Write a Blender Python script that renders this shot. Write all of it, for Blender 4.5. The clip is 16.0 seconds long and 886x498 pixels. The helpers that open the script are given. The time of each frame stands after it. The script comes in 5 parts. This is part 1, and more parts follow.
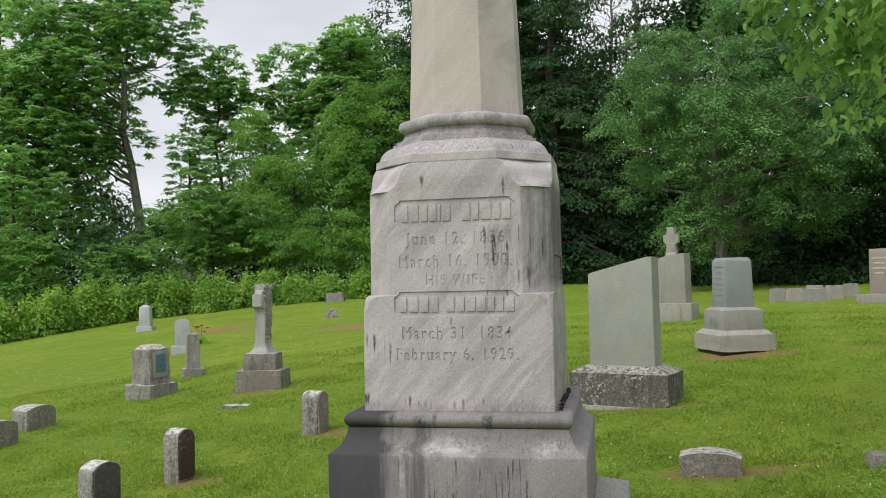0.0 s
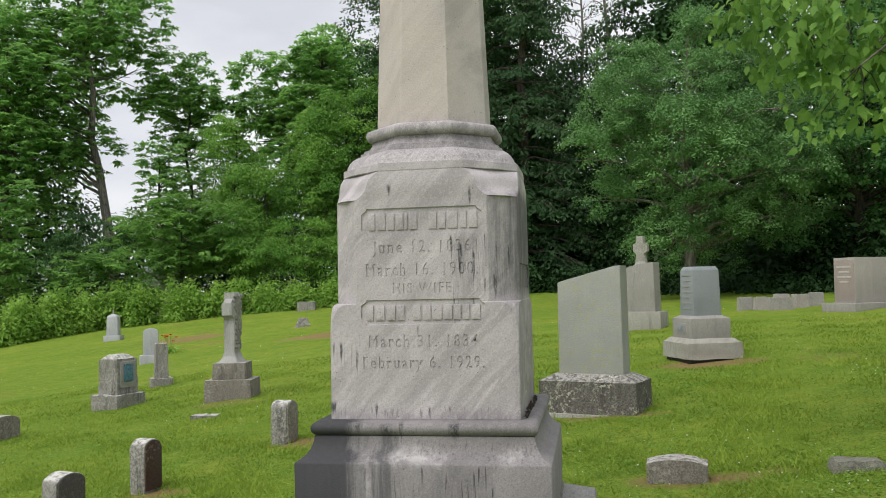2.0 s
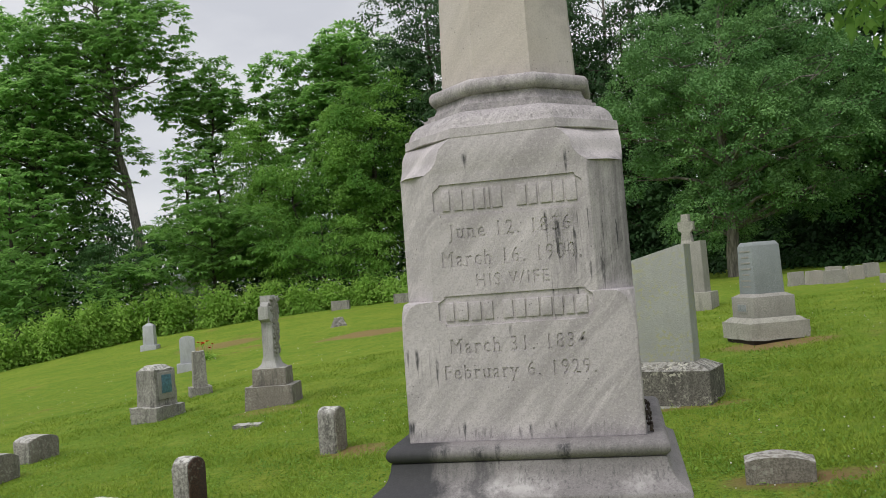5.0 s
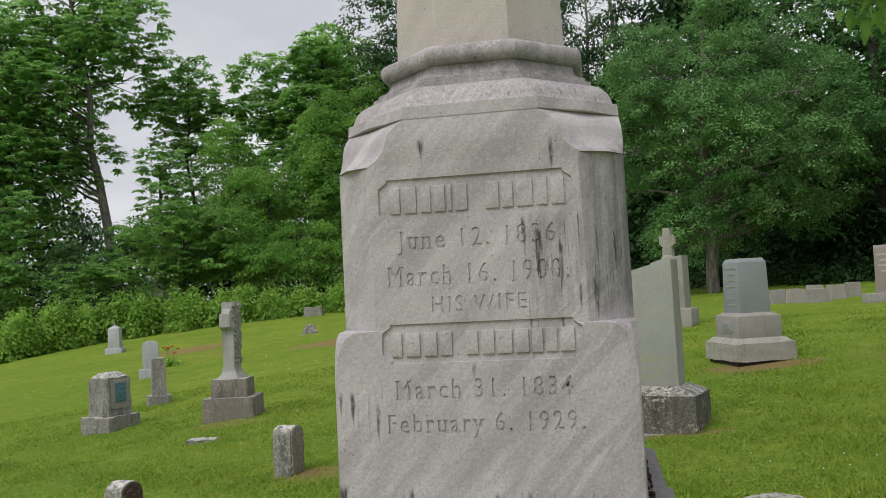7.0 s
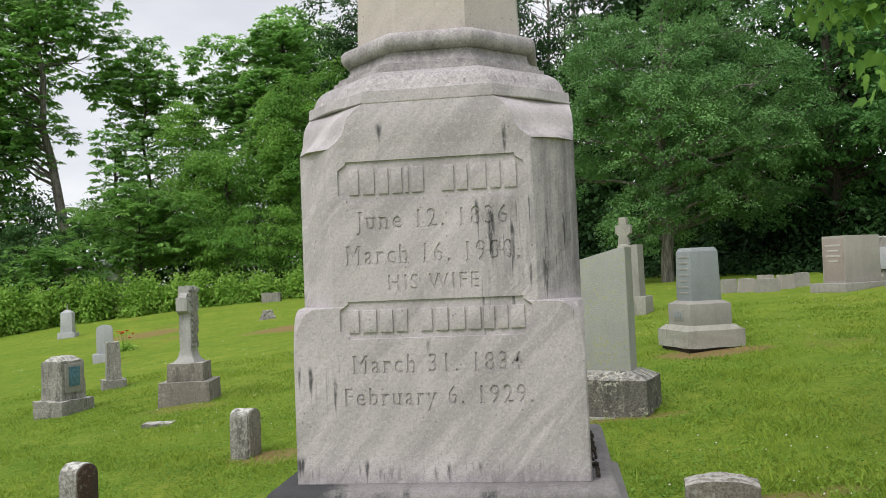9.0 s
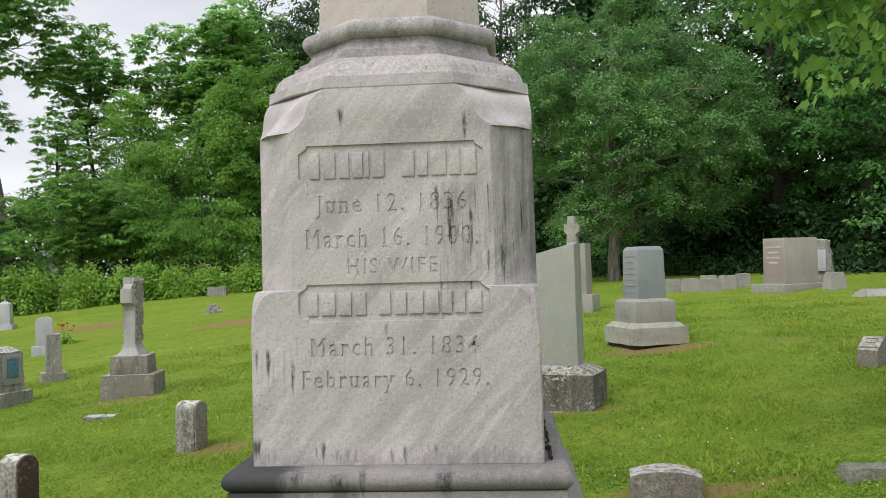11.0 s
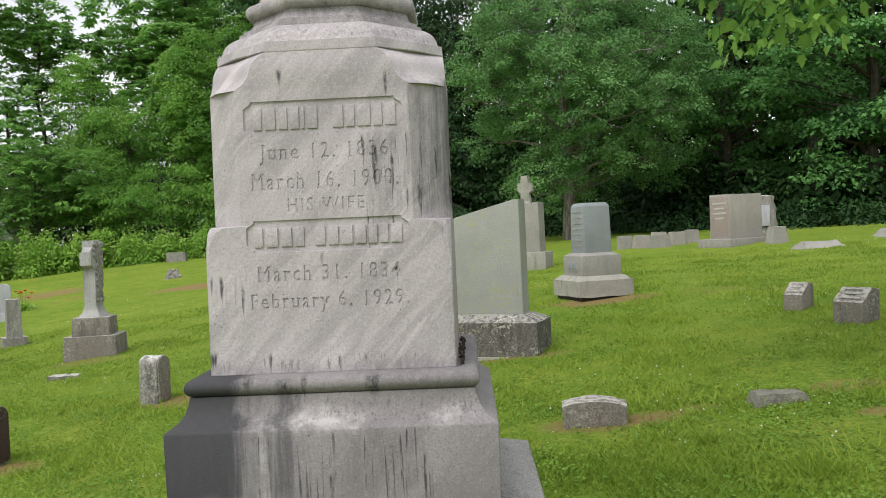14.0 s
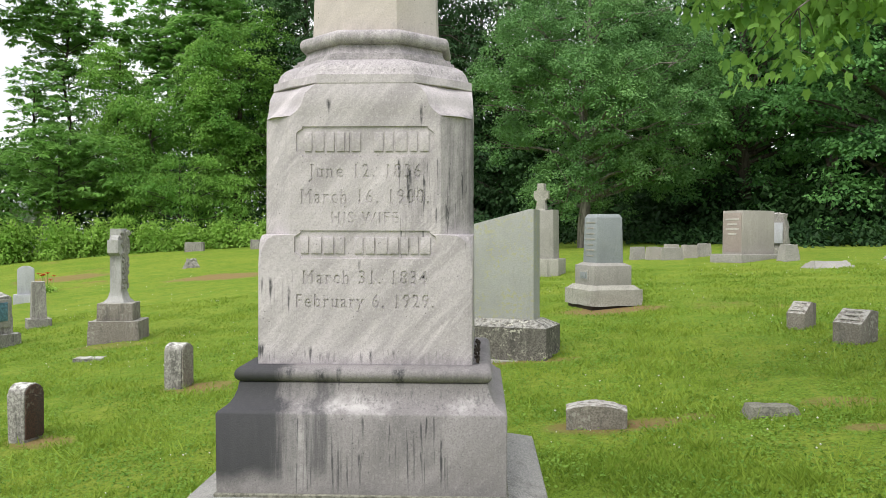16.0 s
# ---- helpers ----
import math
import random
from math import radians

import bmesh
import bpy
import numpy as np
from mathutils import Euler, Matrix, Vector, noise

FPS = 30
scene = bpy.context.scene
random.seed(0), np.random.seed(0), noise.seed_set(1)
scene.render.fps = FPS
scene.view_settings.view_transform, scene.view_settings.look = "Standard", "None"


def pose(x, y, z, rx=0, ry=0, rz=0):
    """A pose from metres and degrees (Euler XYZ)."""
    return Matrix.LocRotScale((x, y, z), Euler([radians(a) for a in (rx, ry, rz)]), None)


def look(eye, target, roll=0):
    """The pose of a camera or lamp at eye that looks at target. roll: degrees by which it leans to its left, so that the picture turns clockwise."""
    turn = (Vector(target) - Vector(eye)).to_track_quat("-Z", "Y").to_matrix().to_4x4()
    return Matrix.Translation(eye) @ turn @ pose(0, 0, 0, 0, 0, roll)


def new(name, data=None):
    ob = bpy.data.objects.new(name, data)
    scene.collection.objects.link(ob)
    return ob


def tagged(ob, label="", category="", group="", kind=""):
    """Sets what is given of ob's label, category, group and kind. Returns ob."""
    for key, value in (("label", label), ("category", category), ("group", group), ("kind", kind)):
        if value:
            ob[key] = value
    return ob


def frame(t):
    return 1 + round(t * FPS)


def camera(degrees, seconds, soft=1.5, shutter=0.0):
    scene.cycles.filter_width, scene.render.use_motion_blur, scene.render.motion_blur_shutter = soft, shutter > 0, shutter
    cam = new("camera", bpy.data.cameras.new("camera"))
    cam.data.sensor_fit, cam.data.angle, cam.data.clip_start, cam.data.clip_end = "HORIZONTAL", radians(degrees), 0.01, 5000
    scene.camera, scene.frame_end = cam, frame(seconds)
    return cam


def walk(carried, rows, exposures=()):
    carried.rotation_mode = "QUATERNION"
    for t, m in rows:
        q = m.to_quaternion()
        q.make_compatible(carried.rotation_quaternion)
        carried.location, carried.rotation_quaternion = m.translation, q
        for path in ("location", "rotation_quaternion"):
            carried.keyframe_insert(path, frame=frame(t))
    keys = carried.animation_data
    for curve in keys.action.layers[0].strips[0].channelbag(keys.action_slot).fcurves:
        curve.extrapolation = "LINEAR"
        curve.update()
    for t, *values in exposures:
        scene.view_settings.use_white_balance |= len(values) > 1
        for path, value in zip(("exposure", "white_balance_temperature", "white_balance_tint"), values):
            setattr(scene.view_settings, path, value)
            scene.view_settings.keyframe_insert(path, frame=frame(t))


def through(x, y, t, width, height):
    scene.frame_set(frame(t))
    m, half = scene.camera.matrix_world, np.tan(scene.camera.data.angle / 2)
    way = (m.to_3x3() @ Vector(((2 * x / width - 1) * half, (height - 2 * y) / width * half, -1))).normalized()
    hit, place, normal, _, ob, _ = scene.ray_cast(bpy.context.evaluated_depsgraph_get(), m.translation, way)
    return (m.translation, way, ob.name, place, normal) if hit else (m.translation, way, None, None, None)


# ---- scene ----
cam = camera(54.6, 16.0, 0.8)
PATH = [
    (0, (0.624, -3.643, 1.416), (0.223, -1.685, 1.485), -1.3),
    (0.5, (0.632, -3.647, 1.415), (0.244, -1.686, 1.484), -1.5),
    (1, (0.633, -3.648, 1.416), (0.267, -1.683, 1.494), -1.4),
    (1.5, (0.64, -3.654, 1.416), (0.292, -1.686, 1.499), -1.3),
    (2, (0.648, -3.655, 1.414), (0.311, -1.685, 1.502), -1.3),
    (2.5, (0.66, -3.654, 1.406), (0.33, -1.684, 1.494), -1.4),
    (3, (0.659, -3.619, 1.393), (0.335, -1.647, 1.48), -1.6),
    (3.5, (0.672, -3.552, 1.359), (0.341, -1.582, 1.441), -2.2),
    (4, (0.514, -3.462, 1.383), (0.113, -1.504, 1.459), -4.2),
    (4.2, (0.462, -3.424, 1.397), (0.054, -1.468, 1.47), -4.3),
    (6.3, (0.286, -2.481, 1.434), (-0.086, -0.518, 1.515), -4.0),
    (6.5, (0.287, -2.458, 1.441), (-0.081, -0.494, 1.527), -3.7),
    (7, (0.289, -2.448, 1.454), (-0.062, -0.481, 1.543), -3.0),
    (7.5, (0.308, -2.481, 1.45), (-0.019, -0.51, 1.537), -2.4),
    (8, (0.324, -2.516, 1.444), (0.021, -0.54, 1.523), -2.0),
    (8.2, (0.325, -2.526, 1.448), (0.041, -0.547, 1.513), -2.4),
    (10.3, (0.279, -2.531, 1.399), (0.079, -0.541, 1.446), -1.5),
    (10.5, (0.28, -2.538, 1.4), (0.103, -0.546, 1.445), -1.5),
    (11, (0.286, -2.56, 1.401), (0.145, -0.566, 1.446), -1.6),
    (11.5, (0.291, -2.566, 1.403), (0.173, -0.57, 1.449), -1.8),
    (12, (0.292, -2.578, 1.407), (0.189, -0.581, 1.453), -1.9),
    (12.5, (0.273, -2.63, 1.403), (0.184, -0.633, 1.448), -2.2),
    (13, (0.258, -2.707, 1.399), (0.185, -0.709, 1.443), -2.2),
    (13.5, (0.323, -2.806, 1.381), (0.264, -0.808, 1.447), -2.0),
    (14, (0.418, -2.956, 1.315), (0.363, -0.957, 1.272), -2.5),
    (14.5, (0.366, -3.066, 1.299), (0.3, -1.068, 1.25), -2.8),
    (15, (0.304, -3.204, 1.323), (0.235, -1.206, 1.277), -2.8),
    (15.5, (0.318, -3.273, 1.325), (0.247, -1.275, 1.287), -0.4),
    (16, (0.399, -3.326, 1.365), (0.312, -1.328, 1.324), 0.1),
]
walk(cam, [(t, look(eye, target, roll)) for t, eye, target, roll in PATH],
     [(0, -0.21), (3, -0.21), (4, -0.31), (6.5, -0.45), (7, -0.47), (8, -0.25), (10.5, -0.1), (12.5, -0.1), (13.4, -0.18), (14, -0.04), (14.6, 0.18), (16, 0.24)])

# ---- light ----
world = bpy.data.worlds.new("overcast_sky")
scene.world = world
world.use_nodes = True
wn, wl = world.node_tree.nodes, world.node_tree.links
wn.clear()
w_out = wn.new("ShaderNodeOutputWorld")
w_bg = wn.new("ShaderNodeBackground")
w_sky = wn.new("ShaderNodeTexSky")
w_sky.sky_type, w_sky.sun_disc = "NISHITA", False
w_sky.sun_elevation, w_sky.sun_rotation = radians(52), radians(200)
w_gain = wn.new("ShaderNodeMix")
w_gain.data_type, w_gain.blend_type = "RGBA", "MULTIPLY"
w_gain.inputs[0].default_value = 1.0
w_gain.inputs[7].default_value = (0.11, 0.11, 0.11, 1)
w_co = wn.new("ShaderNodeTexCoord")
w_map = wn.new("ShaderNodeMapping")
w_map.inputs["Scale"].default_value = (1.0, 1.0, 2.6)
w_noise = wn.new("ShaderNodeTexNoise")
w_noise.inputs["Scale"].default_value, w_noise.inputs["Detail"].default_value = 2.1, 6
w_cloud = wn.new("ShaderNodeValToRGB")
w_cloud.color_ramp.elements[0].position, w_cloud.color_ramp.elements[0].color = 0.38, (0.72, 0.73, 0.78, 1)
w_cloud.color_ramp.elements[1].position, w_cloud.color_ramp.elements[1].color = 0.60, (1.0, 1.0, 1.02, 1)
w_mix = wn.new("ShaderNodeMix")
w_mix.data_type = "RGBA"
w_mix.inputs[0].default_value = 0.88
wl.new(w_sky.outputs[0], w_gain.inputs[6])
wl.new(w_co.outputs["Generated"], w_map.inputs[0])
wl.new(w_map.outputs[0], w_noise.inputs["Vector"])
wl.new(w_noise.outputs[0], w_cloud.inputs[0])
wl.new(w_gain.outputs[2], w_mix.inputs[6])
wl.new(w_cloud.outputs[0], w_mix.inputs[7])
wl.new(w_mix.outputs[2], w_bg.inputs[0])
w_sep = wn.new("ShaderNodeSeparateXYZ")
w_dome = wn.new("ShaderNodeMapRange")
w_dome.inputs[1].default_value, w_dome.inputs[2].default_value = 0.3, 1.0
w_dome.inputs[3].default_value, w_dome.inputs[4].default_value = 1.2, 1.65
wl.new(w_co.outputs["Generated"], w_sep.inputs[0])
wl.new(w_sep.outputs[2], w_dome.inputs[0])
wl.new(w_dome.outputs[0], w_bg.inputs[1])
wl.new(w_bg.outputs[0], w_out.inputs[0])

sun_data = bpy.data.lights.new("sun", "SUN")
sun_data.energy, sun_data.angle, sun_data.color = 2.3, radians(30), (1.0, 0.96, 0.9)
sun = new("sun", sun_data)
sun.matrix_world = look((-14, -22, 36), (0, 0, 0))


# ---- materials ----
class Mat:
    """A small builder of node materials in object or world space."""

    def __init__(self, name, rough=0.8):
        self.m = bpy.data.materials.new(name)
        self.m.use_nodes = True
        self.n, self.l = self.m.node_tree.nodes, self.m.node_tree.links
        self.bsdf = self.n["Principled BSDF"]
        self.bsdf.inputs["Roughness"].default_value = rough
        self.bsdf.inputs["Specular IOR Level"].default_value = 0.3
        self.geo = self.n.new("ShaderNodeNewGeometry")
        self.obj = self.n.new("ShaderNodeTexCoord")
        self.sep = None

    def put(self, socket, value):
        if isinstance(value, (int, float)):
            socket.default_value = value
        elif isinstance(value, tuple):
            socket.default_value = (*value, 1) if len(value) == 3 and socket.type == "RGBA" else value
        else:
            self.l.new(value, socket)

    def place(self, world=True, scale=(1, 1, 1), turn=(0, 0, 0)):
        node = self.n.new("ShaderNodeMapping")
        node.inputs["Scale"].default_value = scale
        node.inputs["Rotation"].default_value = [radians(a) for a in turn]
        self.l.new(self.geo.outputs["Position"] if world else self.obj.outputs["Object"], node.inputs[0])
        return node.outputs[0]

    def noise(self, scale, detail=3, rough=0.55, vector=None, distort=0.0):
        node = self.n.new("ShaderNodeTexNoise")
        node.inputs["Scale"].default_value = scale
        node.inputs["Detail"].default_value = detail
        node.inputs["Roughness"].default_value = rough
        node.inputs["Distortion"].default_value = distort
        self.l.new(vector or self.geo.outputs["Position"], node.inputs["Vector"])
        return node.outputs[0]

    def voronoi(self, scale, vector=None):
        node = self.n.new("ShaderNodeTexVoronoi")
        node.inputs["Scale"].default_value = scale
        self.l.new(vector or self.geo.outputs["Position"], node.inputs["Vector"])
        return node.outputs[0]

    def step(self, value, lo, hi):
        node = self.n.new("ShaderNodeMapRange")
        node.interpolation_type = "SMOOTHSTEP"
        self.put(node.inputs[0], value)
        node.inputs[1].default_value, node.inputs[2].default_value = min(lo, hi), max(lo, hi)
        node.inputs[3].default_value, node.inputs[4].default_value = (0, 1) if lo < hi else (1, 0)
        return node.outputs[0]

    def math(self, op, a, b=0.0):
        node = self.n.new("ShaderNodeMath")
        node.operation = op
        self.put(node.inputs[0], a)
        self.put(node.inputs[1], b)
        return node.outputs[0]

    def mix(self, fac, a, b, mode="MIX"):
        node = self.n.new("ShaderNodeMix")
        node.data_type, node.blend_type = "RGBA", mode
        self.put(node.inputs[0], fac)
        self.put(node.inputs[6], a)
        self.put(node.inputs[7], b)
        return node.outputs[2]

    def xyz(self):
        if not self.sep:
            self.sep = self.n.new("ShaderNodeSeparateXYZ")
            self.l.new(self.geo.outputs["Position"], self.sep.inputs[0])
        return self.sep.outputs

    def bump(self, height, strength=0.3, distance=0.01):
        node = self.n.new("ShaderNodeBump")
        node.inputs["Strength"].default_value, node.inputs["Distance"].default_value = strength, distance
        self.l.new(height, node.inputs["Height"])
        self.l.new(node.outputs[0], self.bsdf.inputs["Normal"])

    def colour(self, value):
        self.put(self.bsdf.inputs["Base Color"], value)
        return self.m


def stone_material(name, base, dark, lichen=0.0, stain=0.0, grain=90, rough=0.85, lichen_colour=(0.42, 0.42, 0.36), crust=0.0):
    """Granite or weathered marble: fine grain, cloudy tone, dark weather stains and pale lichen spots; crust pales
    upward faces, lichen and skylight in one colour.
    """
    k = Mat(name, rough)
    c = k.mix(k.step(k.noise(grain, 3, 0.75), 0.40, 0.60), tuple(0.8 * v for v in dark), base)
    c = k.mix(k.math("MULTIPLY", k.step(k.noise(2.3, 5, 0.6), 0.35, 0.7), 0.45), c, tuple(0.62 * v for v in base))
    if stain:
        runs = k.noise(1.0, 5, 0.65, k.place(True, (9, 9, 1.6)))
        c = k.mix(k.math("MULTIPLY", k.step(runs, 0.47, 0.66), stain), c, (0.055, 0.053, 0.048))
    if lichen:
        spots = k.math("MULTIPLY", k.step(k.noise(26, 4, 0.7), 0.52, 0.6), k.step(k.noise(3.1, 3), 0.38, 0.6))
        c = k.mix(k.math("MULTIPLY", spots, lichen), c, lichen_colour)
    # faces turned up are paled by normal: lichen, with skylight painted in
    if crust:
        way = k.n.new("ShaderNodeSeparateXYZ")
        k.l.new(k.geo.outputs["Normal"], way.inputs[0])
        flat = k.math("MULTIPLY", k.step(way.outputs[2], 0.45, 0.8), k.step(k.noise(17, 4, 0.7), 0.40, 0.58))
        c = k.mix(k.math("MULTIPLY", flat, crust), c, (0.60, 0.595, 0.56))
    k.bump(k.noise(grain * 0.6, 4, 0.75), 0.6, 0.008)
    return k.colour(c)


def monument_material(name, base, streaks, zones, vein=0.5, warm=None, band=0.66, pale=(), speckle=0.44, drips=()):
    """Veined marble with black weather runs and dark zones. streaks: (x, z top, z foot, half width); zones: (x0, x1,
    z0, z1, strength);
    drips: (x0, x1, z top, length, strength)."""
    k = Mat(name, 0.72)
    x, y, z = k.xyz()
    grain = k.noise(170, 3, 0.75)
    turned = k.place(True, (1, 1, 1), (0, -42, 0))
    squeeze = k.n.new("ShaderNodeMapping")
    squeeze.inputs["Scale"].default_value = (2.4, 1.2, 0.40)
    k.l.new(turned, squeeze.inputs[0])
    vein_co = squeeze.outputs[0]
    veins = k.noise(3.4, 7, 0.64, vein_co, 0.6)
    c = k.mix(k.step(veins, 0.36, 0.62), tuple(band * v for v in base), base)
    c = k.mix(k.math("MULTIPLY", k.step(k.noise(5.5, 5, 0.6), 0.42, 0.7), 0.3), c, tuple(band * 0.92 * v for v in base))
    fine = k.noise(8.0, 6, 0.66, vein_co, 0.4)
    c = k.mix(k.math("MULTIPLY", k.math("MULTIPLY", k.step(fine, 0.50, 0.74), k.step(k.noise(2.3, 2), 0.36, 0.6)), vein), c, tuple(min(0.9, 1.3 * v) for v in base))
    if warm:
        c = k.mix(k.math("MULTIPLY", k.step(k.noise(2.2, 3), 0.4, 0.65), 0.6), c, warm)
    c = k.mix(k.math("MULTIPLY", k.step(grain, 0.49, 0.61), speckle), c, tuple(0.45 * v for v in base))
    c = k.mix(k.math("MULTIPLY", k.step(k.noise(120, 2, 0.6), 0.54, 0.66), 0.65 * speckle), c, tuple(min(0.85, 1.35 * v) for v in base))
    pits = k.step(k.voronoi(46), 0.16, 0.05)
    c = k.mix(k.math("MULTIPLY", k.math("MULTIPLY", pits, k.step(k.noise(11, 2), 0.5, 0.62)), 0.7), c, (0.06, 0.06, 0.056))
    wobble = k.math("MULTIPLY", k.math("SUBTRACT", k.noise(7, 3), 0.5), 0.035)
    xw = k.math("ADD", x, wobble)
    runs = k.noise(1.0, 6, 0.72, k.place(True, (42, 42, 6.5)))
    zw = k.math("ADD", z, k.math("MULTIPLY", k.math("SUBTRACT", k.noise(1.0, 2, 0.5, k.place(True, (45, 45, 2))), 0.5), 0.16))
    column = k.noise(1.0, 4, 0.65, k.place(True, (38, 38, 2.2)))
    xz = k.math("ADD", xw, k.math("MULTIPLY", k.math("SUBTRACT", column, 0.5), 0.16))
    zz = k.math("ADD", z, k.math("MULTIPLY", k.math("SUBTRACT", k.noise(9, 4, 0.6), 0.5), 0.10))
    mask = None
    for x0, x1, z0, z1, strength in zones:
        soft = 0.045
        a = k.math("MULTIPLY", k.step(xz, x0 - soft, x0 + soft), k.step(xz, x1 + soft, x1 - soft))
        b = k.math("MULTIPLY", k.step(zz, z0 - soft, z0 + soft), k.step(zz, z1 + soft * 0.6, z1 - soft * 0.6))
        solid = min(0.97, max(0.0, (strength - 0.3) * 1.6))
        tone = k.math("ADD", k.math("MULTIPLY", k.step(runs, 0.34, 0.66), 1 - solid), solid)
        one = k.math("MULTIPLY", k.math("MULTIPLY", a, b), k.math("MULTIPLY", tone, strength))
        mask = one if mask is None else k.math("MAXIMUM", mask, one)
    edge = k.noise(1.0, 4, 0.7, k.place(True, (130, 130, 22)))
    shake = k.math("MULTIPLY", k.math("SUBTRACT", k.noise(1.0, 3, 0.6, k.place(True, (30, 30, 12))), 0.5), 0.007)
    xs = k.math("ADD", x, shake)
    for sx, zt, zf, half in streaks:
        taper = k.math("ADD", k.math("MULTIPLY", k.step(zw, zf - 0.02, zt), 0.85 * half), 0.12 * half)
        slip = k.math("ABSOLUTE", k.math("SUBTRACT", xs, sx))
        across = k.step(k.math("DIVIDE", slip, taper), 1.5, 0.35)
        one = k.math("MULTIPLY", across, k.math("MULTIPLY", k.step(zw, zf - 0.03, zf + 0.04), k.step(z, zt + 0.010, zt - 0.012)))
        one = k.math("MULTIPLY", one, k.math("ADD", k.math("MULTIPLY", k.step(edge, 0.36, 0.60), 0.62), 0.30))
        mask = one if mask is None else k.math("MAXIMUM", mask, one)
    if drips:
        column2 = k.noise(1.0, 2, 0.5, k.place(True, (105, 105, 1.6), (0, 4, 0)))
        reach = k.noise(1.0, 2, 0.5, k.place(True, (48, 48, 0.01)))
        start = k.noise(1.0, 2, 0.5, k.place(True, (61, 61, 0.01), (0, 0, 40)))
    for x0, x1, zt, length, strength in drips:
        fall = k.math("SUBTRACT", zt, k.math("ADD", z, k.math("MULTIPLY", k.step(start, 0.35, 0.75), 0.7 * length)))
        end = k.math("MULTIPLY", k.step(reach, 0.3, 0.7), length)
        one = k.math("MULTIPLY", k.step(fall, -0.008, 0.012), k.step(k.math("SUBTRACT", fall, end), 0.03, -0.02))
        one = k.math("MULTIPLY", one, k.math("MULTIPLY", k.step(column2, 0.50, 0.64), strength))
        one = k.math("MULTIPLY", one, k.math("MULTIPLY", k.step(xz, x0 - 0.03, x0 + 0.03), k.step(xz, x1 + 0.03, x1 - 0.03)))
        one = k.math("MULTIPLY", one, k.math("ADD", k.math("MULTIPLY", k.step(edge, 0.32, 0.62), 0.6), 0.4))
        mask = one if mask is None else k.math("MAXIMUM", mask, one)
    for x0, x1, z0, z1 in pale:
        a = k.math("MULTIPLY", k.step(xz, x0 - 0.04, x0 + 0.04), k.step(xz, x1 + 0.04, x1 - 0.04))
        b = k.math("MULTIPLY", k.step(zz, z0 - 0.02, z0 + 0.02), k.step(zz, z1 + 0.02, z1 - 0.02))
        c = k.mix(k.math("MULTIPLY", k.math("MULTIPLY", a, b), k.step(k.noise(14, 4, 0.7), 0.36, 0.62)), c, (0.44, 0.42, 0.415))
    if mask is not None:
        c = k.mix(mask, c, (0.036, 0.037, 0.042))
    k.bump(k.math("ADD", grain, k.math("MULTIPLY", k.noise(48, 4, 0.7), 0.9)), 0.4, 0.0035)
    return k.colour(c)


def leaf_material(name, deep, light, scale=0.35, through=0.35, rough=0.55, cool=1.3):
    deep, light = (deep[0], deep[1], cool * deep[2]), (light[0], light[1], cool * light[2])
    k = Mat(name, rough)
    big = k.step(k.noise(scale, 3), 0.36, 0.64)
    tone = k.math("ADD", k.math("MULTIPLY", big, 0.55), k.math("MULTIPLY", k.geo.outputs["Random Per Island"], 0.4))
    c = k.mix(tone, deep, light)
    k.colour(c)
    k.bsdf.inputs["Specular IOR Level"].default_value = 0.12
    glow = k.n.new("ShaderNodeBsdfTranslucent")
    k.l.new(k.mix(0.5, c, tuple(min(1, 1.5 * v) for v in light)), glow.inputs[0])
    both = k.n.new("ShaderNodeMixShader")
    both.inputs[0].default_value = through
    k.l.new(k.bsdf.outputs[0], both.inputs[1])
    k.l.new(glow.outputs[0], both.inputs[2])
    k.l.new(both.outputs[0], k.n["Material Output"].inputs[0])
    return k.m


def bark_material(name, base):
    k = Mat(name, 0.95)
    ridges = k.noise(1, 5, 0.65, k.place(True, (14, 14, 2.2)))
    k.bump(ridges, 0.8, 0.03)
    return k.colour(k.mix(k.step(ridges, 0.35, 0.65), tuple(0.4 * v for v in base), base))


PATCHES = ((1.24, 2.72, 0.42, 0.24, 0.7), (2.31, 9.8, 0.5, 0.36, 0.3), (-2.75, 5.68, 0.28, 0.22, 0.6), (-3.40, 3.74, 0.24, 0.2, 0.6), (0.75, 5.62, 0.75, 0.18, 0.6), (2.85, 2.2, 0.16, 0.13, 0.6), (-14.6, 27.0, 1.8, 1.6, 0.7), (-7.6, 23.0, 1.9, 1.2, 0.8), (1.62, 2.75, 0.22, 0.2, 0.6), (1.95, 2.85, 0.16, 0.14, 0.5), (3.0, 2.95, 0.3, 0.2, 0.5), (-2.45, 5.7, 0.3, 0.2, 0.6), (2.3, 9.5, 0.9, 0.5, 0.8), (-2.45, 5.45, 0.35, 0.22, 0.6), (-3.2, 3.6, 0.3, 0.2, 0.5), (4.2, 5.6, 0.35, 0.2, 0.4), (-5.2, 9.6, 0.8, 0.3, 0.35))


